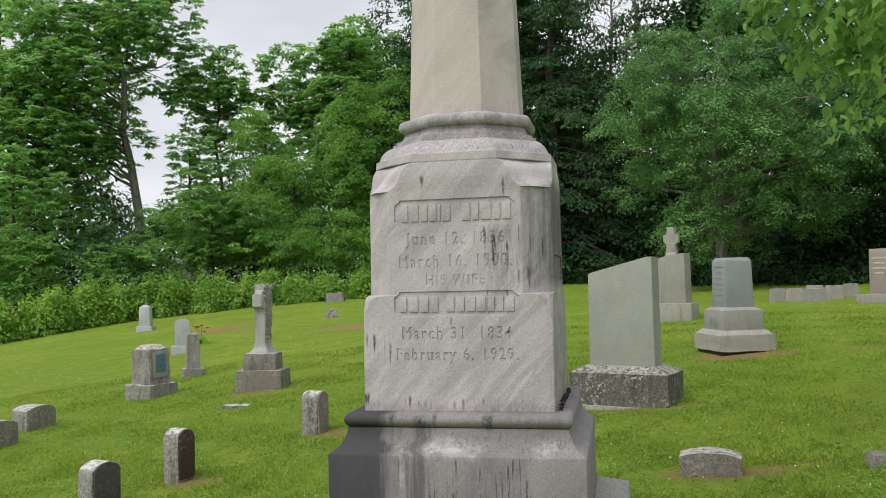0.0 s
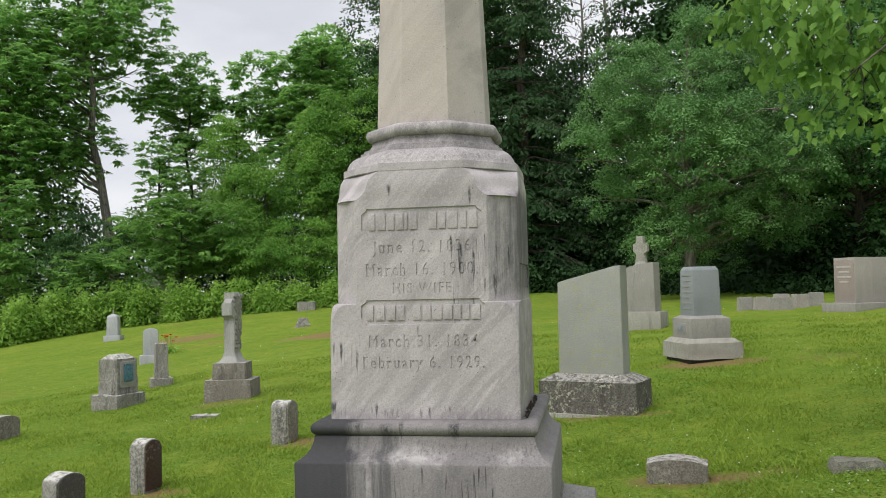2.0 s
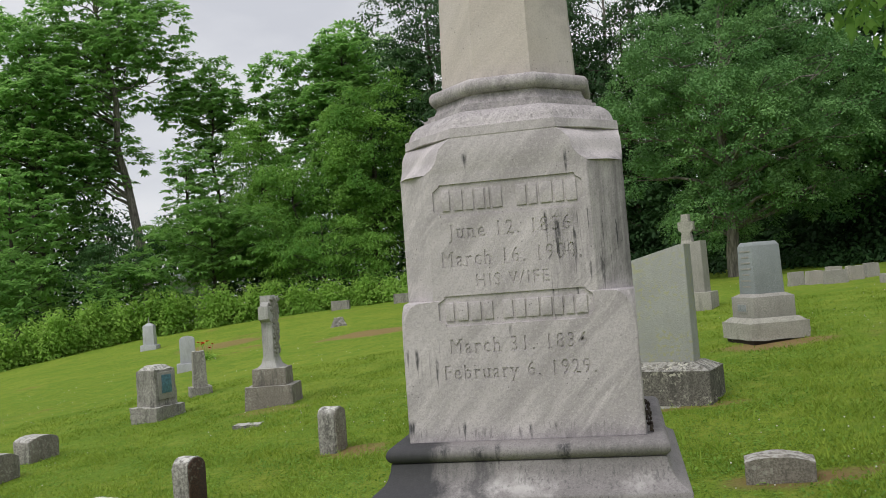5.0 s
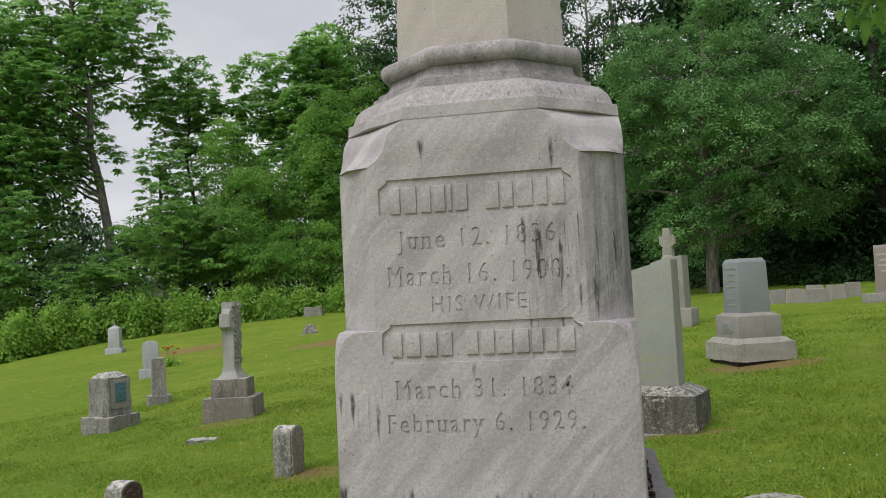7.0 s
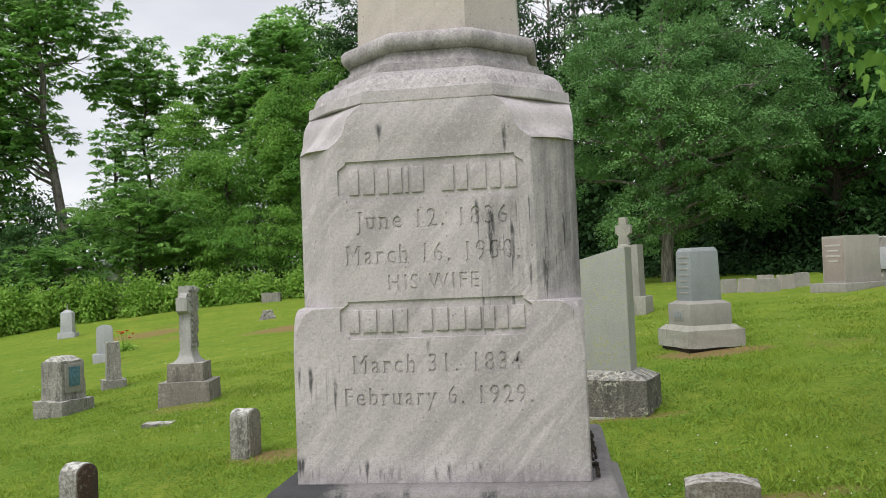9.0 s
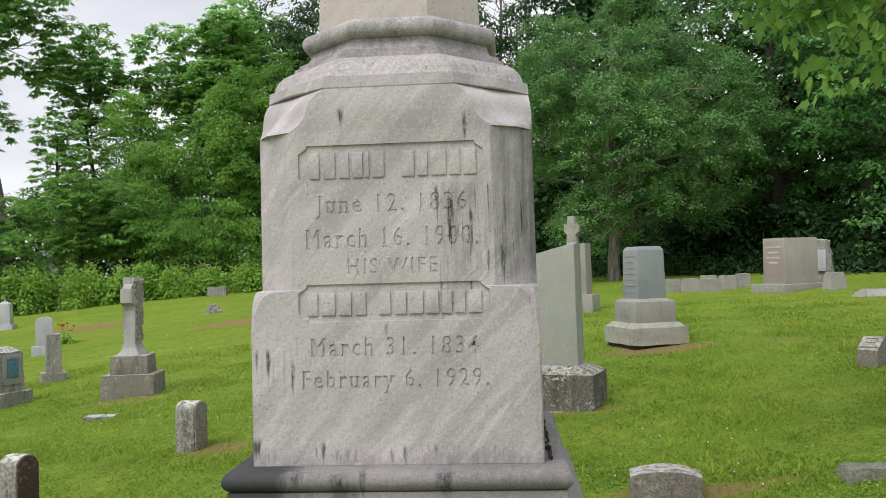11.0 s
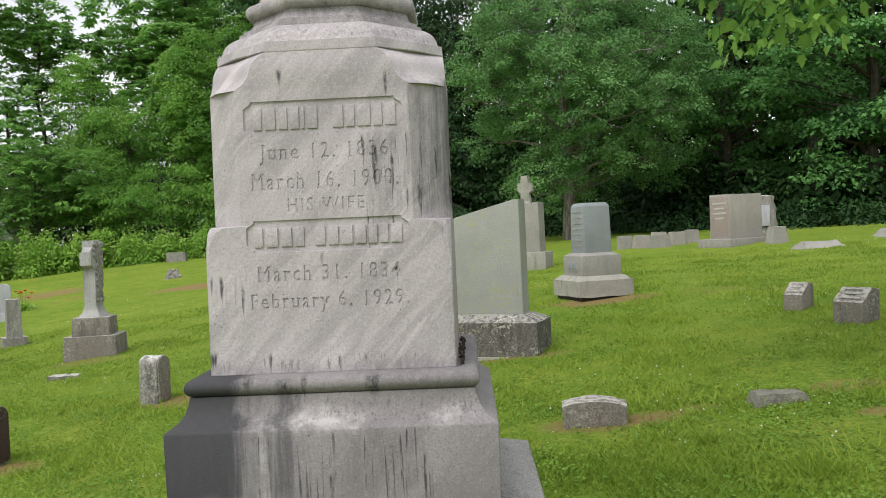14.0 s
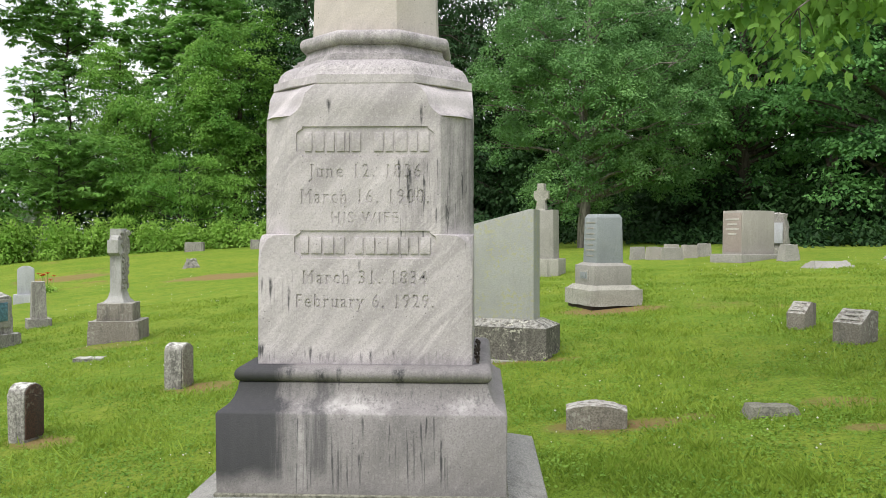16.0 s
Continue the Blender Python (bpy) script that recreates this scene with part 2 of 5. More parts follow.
def lawn_material():
    k = Mat("mown_lawn", 0.95)
    big = k.step(k.noise(0.22, 4), 0.35, 0.65)
    mid = k.step(k.noise(1.7, 4, 0.6), 0.35, 0.66)
    c = k.mix(big, (0.175, 0.26, 0.028), (0.25, 0.315, 0.042))
    c = k.mix(k.math("MULTIPLY", mid, 0.75), c, (0.14, 0.25, 0.025))
    # dark flecks: thatch, with the shade between the blades painted in
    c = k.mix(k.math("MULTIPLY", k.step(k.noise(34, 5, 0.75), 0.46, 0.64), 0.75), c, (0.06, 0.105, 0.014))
    c = k.mix(k.math("MULTIPLY", k.step(k.noise(5.2, 4, 0.7), 0.50, 0.66), 0.5), c, (0.30, 0.34, 0.06))
    c = k.mix(k.math("MULTIPLY", k.step(k.noise(0.8, 4, 0.7), 0.52, 0.68), 0.35), c, (0.10, 0.20, 0.02))
    dry = k.math("MULTIPLY", k.step(k.noise(0.35, 3), 0.60, 0.74), k.step(k.noise(6, 3), 0.35, 0.6))
    c = k.mix(k.math("MULTIPLY", dry, 0.75), c, (0.25, 0.16, 0.07))
    x, y, z = k.xyz()
    ragged = k.math("MULTIPLY", k.math("SUBTRACT", k.noise(2.4, 4, 0.65), 0.5), 1.6)
    for px, py, rx, ry, strength in PATCHES:
        ex = k.math("POWER", k.math("DIVIDE", k.math("SUBTRACT", x, px), rx), 2.0)
        ey = k.math("POWER", k.math("DIVIDE", k.math("SUBTRACT", y, py), ry), 2.0)
        inside = k.step(k.math("ADD", k.math("ADD", ex, ey), ragged), 1.2, 0.3)
        c = k.mix(k.math("MULTIPLY", inside, strength), c, (0.27, 0.17, 0.09))
    k.bump(k.noise(60, 4, 0.75), 0.9, 0.03)
    k.bsdf.inputs["Specular IOR Level"].default_value = 0.1
    return k.colour(c)


def plain_material(name, base, rough=0.6, metal=0.0, vary=0.25, grain=30):
    k = Mat(name, rough)
    k.bsdf.inputs["Metallic"].default_value = metal
    k.bump(k.noise(grain * 2, 3), 0.25, 0.004)
    return k.colour(k.mix(k.step(k.noise(grain, 4), 0.3, 0.7), tuple((1 - vary) * v for v in base), base))


MARBLE = (0.515, 0.474, 0.488)
die_marble = monument_material(
    "die_marble", MARBLE,
    [(0.119, 1.615, 1.515, 0.006), (0.152, 1.585, 1.42, 0.012), (0.205, 1.55, 1.46, 0.006), (0.285, 1.46, 1.37, 0.008), (0.245, 1.45, 1.39, 0.005),
     (-0.125, 1.82, 1.735, 0.010), (-0.33, 1.2, 1.14, 0.006), (-0.36, 1.2, 1.15, 0.005), (-0.265, 1.17, 1.07, 0.006), (-0.02, 1.262, 1.235, 0.006),
     (-0.19, 0.96, 0.91, 0.006), (0.02, 0.95, 0.91, 0.006), (0.1, 0.95, 0.91, 0.005), (-0.365, 0.97, 0.9, 0.02), (0.195, 1.8, 1.75, 0.005), (0.335, 1.58, 1.46, 0.006)],
    [(0.345, 0.60, 1.37, 1.79, 0.82), (0.255, 0.37, 1.37, 1.785, 0.5), (0.13, 0.28, 1.375, 1.62, 0.42), (-0.5, 0.5, 0.88, 0.925, 0.45), (0.36, 0.6, 0.9, 1.4, 0.3)], 0.85, band=0.69, speckle=0.36,
    drips=((0.10, 0.38, 1.62, 0.24, 0.85), (0.24, 0.40, 1.76, 0.3, 0.45), (-0.37, -0.2, 1.24, 0.16, 0.35), (-0.37, 0.30, 0.955, 0.05, 0.6)))
# two zones darken the recess below the collar and the collar
neck_marble = monument_material("neck_marble", (0.50, 0.462, 0.472), [], [(-0.6, 0.6, 1.968, 2.036, 0.52), (-0.6, 0.6, 2.03, 2.09, 0.36)], 0.6, None, 0.72, speckle=0.6, drips=((-0.4, 0.4, 1.985, 0.05, 0.5),))
shaft_marble = monument_material("shaft_marble", (0.52, 0.47, 0.45), [], [(-0.3, 0.3, 2.05, 2.11, 0.2)], 0.5, (0.53, 0.465, 0.42), 0.74, speckle=0.2)
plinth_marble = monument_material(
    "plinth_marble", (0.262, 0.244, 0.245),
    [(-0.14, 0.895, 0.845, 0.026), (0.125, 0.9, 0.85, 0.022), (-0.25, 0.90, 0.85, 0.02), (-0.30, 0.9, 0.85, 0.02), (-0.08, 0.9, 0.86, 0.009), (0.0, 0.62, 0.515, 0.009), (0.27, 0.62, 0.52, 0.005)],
    # the last zone darkens the plinth's foot over its whole width
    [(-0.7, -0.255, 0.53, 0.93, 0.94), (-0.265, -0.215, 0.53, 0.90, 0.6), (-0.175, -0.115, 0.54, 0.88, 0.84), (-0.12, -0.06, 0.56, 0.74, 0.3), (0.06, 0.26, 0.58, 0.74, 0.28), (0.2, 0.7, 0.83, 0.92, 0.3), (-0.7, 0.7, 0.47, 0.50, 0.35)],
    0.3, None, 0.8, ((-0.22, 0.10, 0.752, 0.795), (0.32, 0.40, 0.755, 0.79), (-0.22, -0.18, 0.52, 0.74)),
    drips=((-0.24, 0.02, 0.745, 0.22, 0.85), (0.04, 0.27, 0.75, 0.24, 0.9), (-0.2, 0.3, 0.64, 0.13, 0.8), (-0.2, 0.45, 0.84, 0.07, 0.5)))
step_stone = stone_material("step_stone", (0.36, 0.35, 0.33), (0.25, 0.25, 0.24), 0.2, 0.35, 120)
grey_granite = stone_material("grey_granite", (0.40, 0.385, 0.355), (0.26, 0.25, 0.23), 0.2, 0.15)
green_granite = stone_material("green_granite", (0.40, 0.41, 0.385), (0.34, 0.35, 0.325), 0.85, 0.06, 130, lichen_colour=(0.35, 0.35, 0.19))
blue_granite = stone_material("blue_granite", (0.34, 0.37, 0.38), (0.22, 0.245, 0.255), 0.1, 0.1, 110)
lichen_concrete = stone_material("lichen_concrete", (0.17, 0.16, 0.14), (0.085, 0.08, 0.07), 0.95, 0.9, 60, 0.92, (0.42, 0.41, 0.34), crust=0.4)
pale_concrete = stone_material("pale_concrete", (0.43, 0.42, 0.37), (0.3, 0.29, 0.25), 0.4, 0.3, 70, 0.92)
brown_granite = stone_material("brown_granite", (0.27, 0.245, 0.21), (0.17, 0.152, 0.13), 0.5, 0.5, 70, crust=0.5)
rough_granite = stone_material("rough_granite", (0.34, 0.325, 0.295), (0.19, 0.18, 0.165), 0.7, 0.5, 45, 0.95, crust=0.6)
pink_granite = stone_material("pink_granite", (0.46, 0.43, 0.39), (0.33, 0.305, 0.28), 0.1, 0.1, 110)
face_panel = stone_material("polished_pink_face", (0.40, 0.34, 0.31), (0.31, 0.255, 0.23), 0.0, 0.0, 120, 0.5)
white_marble = stone_material("white_marble", (0.52, 0.53, 0.56), (0.42, 0.43, 0.46), 0.1, 0.12, 100)
dark_slate = stone_material("dark_face", (0.10, 0.09, 0.082), (0.06, 0.055, 0.05), 0.35, 0.3, 90, 0.7, (0.2, 0.18, 0.15))
rust_stain = stone_material("rusty_face", (0.09, 0.05, 0.035), (0.05, 0.035, 0.028), 0.2, 0.3, 80)
bar_tone = plain_material("worn_letter_stone", (0.5, 0.47, 0.44), 0.8)
bronze = plain_material("aged_bronze", (0.13, 0.26, 0.34), 0.45, 0.1, 0.55)
mossy_stone = stone_material("mossy_stone", (0.24, 0.235, 0.19), (0.14, 0.14, 0.11), 0.5, 0.4, 70, 0.95, (0.3, 0.3, 0.24))
pale_rough = stone_material("top_lit_lichen_granite", (0.34, 0.33, 0.30), (0.21, 0.20, 0.18), 0.4, 0.7, 45, 0.95, (0.5, 0.49, 0.43), crust=0.85)
cross_stone = stone_material("pale_cross_stone", (0.46, 0.455, 0.44), (0.36, 0.355, 0.34), 0.3, 0.35, 90)
void_dark = plain_material("gap_shade_moss", (0.05, 0.04, 0.03), 1.0)
soil = plain_material("bare_soil", (0.16, 0.115, 0.07), 1.0, 0, 0.5, 14)
bark = bark_material("brown_bark", (0.10, 0.085, 0.07))
grey_bark = bark_material("grey_bark", (0.24, 0.22, 0.19))
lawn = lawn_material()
blade = leaf_material("grass_blade", (0.12, 0.215, 0.022), (0.275, 0.365, 0.052), 0.9, 0.3, 0.6, 1.0)
clover_leaf = leaf_material("clover_leaf", (0.09, 0.19, 0.025), (0.21, 0.345, 0.055), 1.6, 0.25, 0.6, 1.0)
locust_leaf = leaf_material("locust_leaf", (0.11, 0.25, 0.07), (0.29, 0.50, 0.14), through=0.55, cool=1.0)
vine_leaf = leaf_material("vine_leaf", (0.07, 0.19, 0.026), (0.24, 0.43, 0.065))
# dark green with the shade inside the woods put into the colour
deep_shaded_leaf = leaf_material("deep_shaded_leaf", (0.018, 0.056, 0.015), (0.08, 0.17, 0.04), 0.35, 0.15)
oak_leaf = leaf_material("oak_leaf", (0.07, 0.17, 0.055), (0.20, 0.37, 0.125), 0.6, 0.22, cool=1.0)
edge_leaf = leaf_material("wood_edge_leaf", (0.034, 0.105, 0.027), (0.175, 0.38, 0.085), 0.6, 0.3)
# near-black leaf colour that carries the shade below and behind the trees
shade_leaf = leaf_material("shade_painted_leaf", (0.010, 0.030, 0.008), (0.04, 0.092, 0.021), 0.35, 0.12)
maple_leaf = leaf_material("maple_leaf", (0.055, 0.15, 0.022), (0.245, 0.42, 0.07), 3.5, 0.36)
needle = leaf_material("hemlock_needle", (0.03, 0.078, 0.025), (0.085, 0.16, 0.05))
sumac_leaf = leaf_material("sumac_leaf", (0.08, 0.195, 0.045), (0.235, 0.43, 0.10), cool=1.0)
weed_leaf = leaf_material("weed_leaf", (0.15, 0.30, 0.036), (0.33, 0.51, 0.08), 0.8)
clover_white = plain_material("clover_flower", (0.7, 0.7, 0.62), 0.9)
poppy_red = plain_material("poppy_petal", (0.65, 0.05, 0.02), 0.7)
house_white = plain_material("white_clapboard", (0.82, 0.83, 0.85), 0.7, 0, 0.08)
roof_grey = plain_material("pale_metal_roof", (0.66, 0.67, 0.69), 0.6)


# ---- helpers of this scene ----
def part(name, bm, material, parent, label="", smooth=35):
    me = bpy.data.meshes.new(name)
    bmesh.ops.recalc_face_normals(bm, faces=bm.faces)
    bm.to_mesh(me)
    bm.free()
    me.materials.append(material)
    if smooth:
        me.shade_smooth()
        me.set_sharp_from_angle(angle=radians(smooth))
    ob = new(name, me)
    ob.parent = parent
    return tagged(ob, label)


def thing(name, m, label, category, group="", kind=""):
    ob = new(name)
    ob.matrix_world = m
    ob.empty_display_size = 0.2
    return tagged(ob, label, category, group, kind)


def ground_z(x, y):
    """The lawn rises to the right and behind the monument."""
    xc = 70 * np.tanh(np.asarray(x, float) / 70)
    yc = np.clip(np.asarray(y, float), -40, 60)
    yc = np.where(yc > 30, 30 + 14 * np.tanh((yc - 30) / 14), np.where(yc < -8, -8 + 6 * np.tanh((yc + 8) / 6), yc))
    return GROUND[0] + GROUND[1] * xc + GROUND[2] * yc + GROUND[3] * xc * xc + GROUND[4] * xc * yc + GROUND[5] * yc * yc


GROUND = (-0.15659, 0.09191, 0.01436, -0.00109, -0.00154, 0.0005)


def spot(x, y, turn=0, sink=0.0):
    return pose(x, y, float(ground_z(x, y)) - sink, 0, 0, turn)


def block(bm, w, d, z0, z1, top=None, bevel=0.008, rough=0.0, cuts=0, seed=1, x=0.0, y=0.0):
    """A squared stone from z0 to z1; top: its width and depth at the top; rough: how far its sides are broken."""
    tw, td = top or (w, d)
    low = [bm.verts.new((x + sx * w / 2, y + sy * d / 2, z0)) for sx, sy in ((-1, -1), (1, -1), (1, 1), (-1, 1))]
    high = [bm.verts.new((x + sx * tw / 2, y + sy * td / 2, z1)) for sx, sy in ((-1, -1), (1, -1), (1, 1), (-1, 1))]
    faces = [bm.faces.new(low[::-1]), bm.faces.new(high)]
    for i in range(4):
        faces.append(bm.faces.new((low[i], low[(i + 1) % 4], high[(i + 1) % 4], high[i])))
    edges = list({e for f in faces for e in f.edges})
    if cuts:
        bmesh.ops.subdivide_edges(bm, edges=edges, cuts=cuts, use_grid_fill=True)
    elif bevel:
        bmesh.ops.bevel(bm, geom=edges, offset=bevel, segments=2, affect="EDGES", profile=0.6)
    if rough:
        for v in bm.verts:
            if z0 - 0.01 <= v.co.z <= z1 + 0.01:
                v.co += rough * Vector(noise.noise_vector(v.co * 11 + Vector((seed * 7.3, seed, 0)))) + 0.5 * rough * Vector(noise.noise_vector(v.co * 31 + Vector((0, seed, 0))))
    return bm


def stone_piece(name, parent, material, w, d, z0, z1, label="", **more):
    return part(name, block(bmesh.new(), w, d, z0, z1, **more), material, parent, label)


def extrude_outline(points, depth, bevel=0.006, cuts=0):
    """A slab with the outline points (x, z), of that depth along y, centred."""
    bm = bmesh.new()
    front = [bm.verts.new((x, -depth / 2, z)) for x, z in points]
    back = [bm.verts.new((x, depth / 2, z)) for x, z in points]
    bm.faces.new(front)
    bm.faces.new(back[::-1])
    n = len(points)
    for i in range(n):
        bm.faces.new((front[i], back[i], back[(i + 1) % n], front[(i + 1) % n]))
    if bevel:
        rim = [e for e in bm.edges if abs(e.verts[0].co.y - e.verts[1].co.y) < 1e-6]
        bmesh.ops.bevel(bm, geom=rim, offset=bevel, segments=2, affect="EDGES", profile=0.6)
    return bm


def arch(w, h, rise, n=12):
    """The outline of an upright slab with an arched top."""
    pts = [(-w / 2, 0), (w / 2, 0)]
    for i in range(n + 1):
        a = math.pi * i / n
        pts.append((w / 2 * math.cos(a), h - rise + rise * math.sin(a)))
    return pts


def loft(rings, closed=True):
    """A mesh through rings of equally many points, capped at both ends."""
    bm = bmesh.new()
    rows = [[bm.verts.new(p) for p in ring] for ring in rings]
    n = len(rows[0])
    for a, b in zip(rows, rows[1:]):
        for i in range(n):
            bm.faces.new((a[i], a[(i + 1) % n], b[(i + 1) % n], b[i]))
    bm.faces.new(rows[0][::-1])
    bm.faces.new(rows[-1])
    return bm


def shape_mesh(name, verts, faces_of, material):
    """A mesh from arrays of vertices (n, 3) and of faces (m, k), all with k corners."""
    me = bpy.data.meshes.new(name)
    k = faces_of.shape[1]
    me.vertices.add(len(verts))
    me.vertices.foreach_set("co", np.ascontiguousarray(verts, dtype=np.float32).ravel())
    me.loops.add(faces_of.size)
    me.loops.foreach_set("vertex_index", np.ascontiguousarray(faces_of, dtype=np.int32).ravel())
    me.polygons.add(len(faces_of))
    me.polygons.foreach_set("loop_start", np.arange(0, faces_of.size, k, dtype=np.int32))
    me.update(calc_edges=True)
    me.validate()
    me.materials.append(material)
    return me


# ---- setting: the lawn ----
def axis_steps(near_lo, near_hi, step, far):
    inner = np.arange(near_lo, near_hi + 1e-6, step)
    out = np.array([1.5, 4, 9, 18, 35, 70, 140, 280, far])
    return np.concatenate([near_lo - out[::-1], inner, near_hi + out])


def build_ground():
    gx, gy = axis_steps(-30, 24, 0.4, 560), axis_steps(-8, 46, 0.4, 560)
    xx, yy = np.meshgrid(gx, gy)
    zz = ground_z(xx, yy)
    zz = zz + 0.018 * np.sin(2.1 * xx + 1.3 * yy) * np.sin(1.7 * yy - 0.6 * xx) + 0.01 * np.sin(5.1 * xx) * np.sin(4.3 * yy)
    verts = np.stack([xx, yy, zz], -1).reshape(-1, 3)
    w, h = len(gx), len(gy)
    i = (np.arange(h - 1)[:, None] * w + np.arange(w - 1)[None, :]).ravel()
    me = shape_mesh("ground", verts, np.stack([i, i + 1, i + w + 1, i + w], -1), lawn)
    me.shade_smooth()
    tagged(new("ground", me), "sloping mown cemetery lawn with clover and dry patches", "lawn", kind="structure")


build_ground()


# ---- the tall monument ----
def octagon(z, h, a, m=None):
    """Twelve points: each corner is cut from (a, h) over (m, m) to (h, a)."""
    m = (a + h) / 2 if m is None else m
    ring = []
    for sx, sy in ((-1, -1), (1, -1), (1, 1), (-1, 1)):
        trio = [(sx * h, sy * a), (sx * m, sy * m), (sx * a, sy * h)]
        ring += trio if sx * sy > 0 else trio[::-1]
    return [(x, y, z) for x, y in ring]


def squared(z, h):
    return octagon(z, h, h - 0.004, h - 0.0015)


def notched_panel(z0, z1, half, depth, face):
    n = 0.022
    pts = [(-half + n, z0), (half - n, z0), (half - n, z0 + 0.3 * n), (half, z0 + n), (half, z1 - n), (half - n, z1 - 0.3 * n), (half - n, z1), (-half + n, z1),
           (-half + n, z1 - 0.3 * n), (-half, z1 - n), (-half, z0 + n), (-half + n, z0 + 0.3 * n)]
    bm = bmesh.new()
    a = [bm.verts.new((x, -face - 0.03, z)) for x, z in pts]
    b = [bm.verts.new((x * 0.985, -face + depth, z + (0.003 if z < (z0 + z1) / 2 else -0.003))) for x, z in pts]
    bm.faces.new(a)
    bm.faces.new(b[::-1])
    for i in range(len(pts)):
        j = (i + 1) % len(pts)
        bm.faces.new((a[i], b[i], b[j], a[j]))
    bmesh.ops.recalc_face_normals(bm, faces=bm.faces)
    return bm


def lettering(text, width, z0, z1, face, depth, spacing=1.25, serif=False):
    """Solid letters, or their serifs alone, that stand across the face of the stone, as a bmesh."""
    data = bpy.data.curves.new("letters", "FONT")
    data.body, data.align_x, data.extrude, data.space_character, data.resolution_u = text, "CENTER", 1.0, spacing, 3
    data.offset = 0.004
    ob = new("letters", data)
    bpy.context.view_layer.update()
    me = bpy.data.meshes.new_from_object(ob.evaluated_get(bpy.context.evaluated_depsgraph_get()))
    bm = bmesh.new()
    bm.from_mesh(me)
    bpy.data.objects.remove(ob)
    bmesh.ops.remove_doubles(bm, verts=bm.verts, dist=1e-5)
    xs = [v.co.x for v in bm.verts]
    kx = width / (max(xs) - min(xs))
    kz = (z1 - z0) / 0.70
    mid = (max(xs) + min(xs)) / 2
    if serif:
        # only the short cross strokes at the ends of the stems
        ends = []
        for e in bm.edges:
            p, q = e.verts[0].co, e.verts[1].co
            if p.z > 0 and q.z > 0 and abs(p.y - q.y) < 1e-4 and 0.03 < abs(p.x - q.x) < 0.17:
                ends.append((p.y, min(p.x, q.x), max(p.x, q.x)))
        ends = [(y, u, v) for y, u, v in ends if y < 0.6 or u < min(xs) + 0.75]
        ends = [(y, u, v) for y, u, v in ends if not any(abs(u - a) < 0.02 and abs(v - b) < 0.02 and 1e-4 < abs(y - h) < 0.25 for h, a, b in ends)]
        bm.free()
        bm = bmesh.new()
        strokes = []
        for y, u, v in sorted((round(y, 3), u, v) for y, u, v in ends):
            if strokes and strokes[-1][0] == y and u - 0.055 < strokes[-1][2]:
                strokes[-1][2] = v + 0.055
            else:
                strokes.append([y, u - 0.055, v + 0.055])
        for y, u, v in strokes:
            low, high = (y - 0.002, y + 0.04) if y < 0.3 else (y - 0.04, y + 0.002)
            corners = [(u, low), (v, low), (v, high), (u, high)]
            a, b = [bm.verts.new((x, h, -1)) for x, h in corners], [bm.verts.new((x, h, 1)) for x, h in corners]
            bm.faces.new(a[::-1])
            bm.faces.new(b)
            for i in range(4):
                bm.faces.new((a[i], a[(i + 1) % 4], b[(i + 1) % 4], b[i]))
    for v in bm.verts:
        x, y, z = v.co
        v.co = ((x - mid) * kx, -face + (depth if z < 0 else -0.004), z0 + y * kz)
    bmesh.ops.recalc_face_normals(bm, faces=bm.faces)
    return bm


def carve(target, cutter_bm):
    """Cuts a shape out of a stone for good."""
    me = bpy.data.meshes.new("cutter")
    cutter_bm.to_mesh(me)
    cutter_bm.free()
    cutter = new("cutter", me)
    mod = target.modifiers.new("cut", "BOOLEAN")
    mod.operation, mod.object, mod.solver, mod.use_self = "DIFFERENCE", cutter, "EXACT", True
    bpy.context.view_layer.update()
    done = bpy.data.meshes.new_from_object(target.evaluated_get(bpy.context.evaluated_depsgraph_get()))
    target.modifiers.clear()
    old, target.data = target.data, done
    done.name = "die"
    bpy.data.meshes.remove(old)
    bpy.data.objects.remove(cutter)


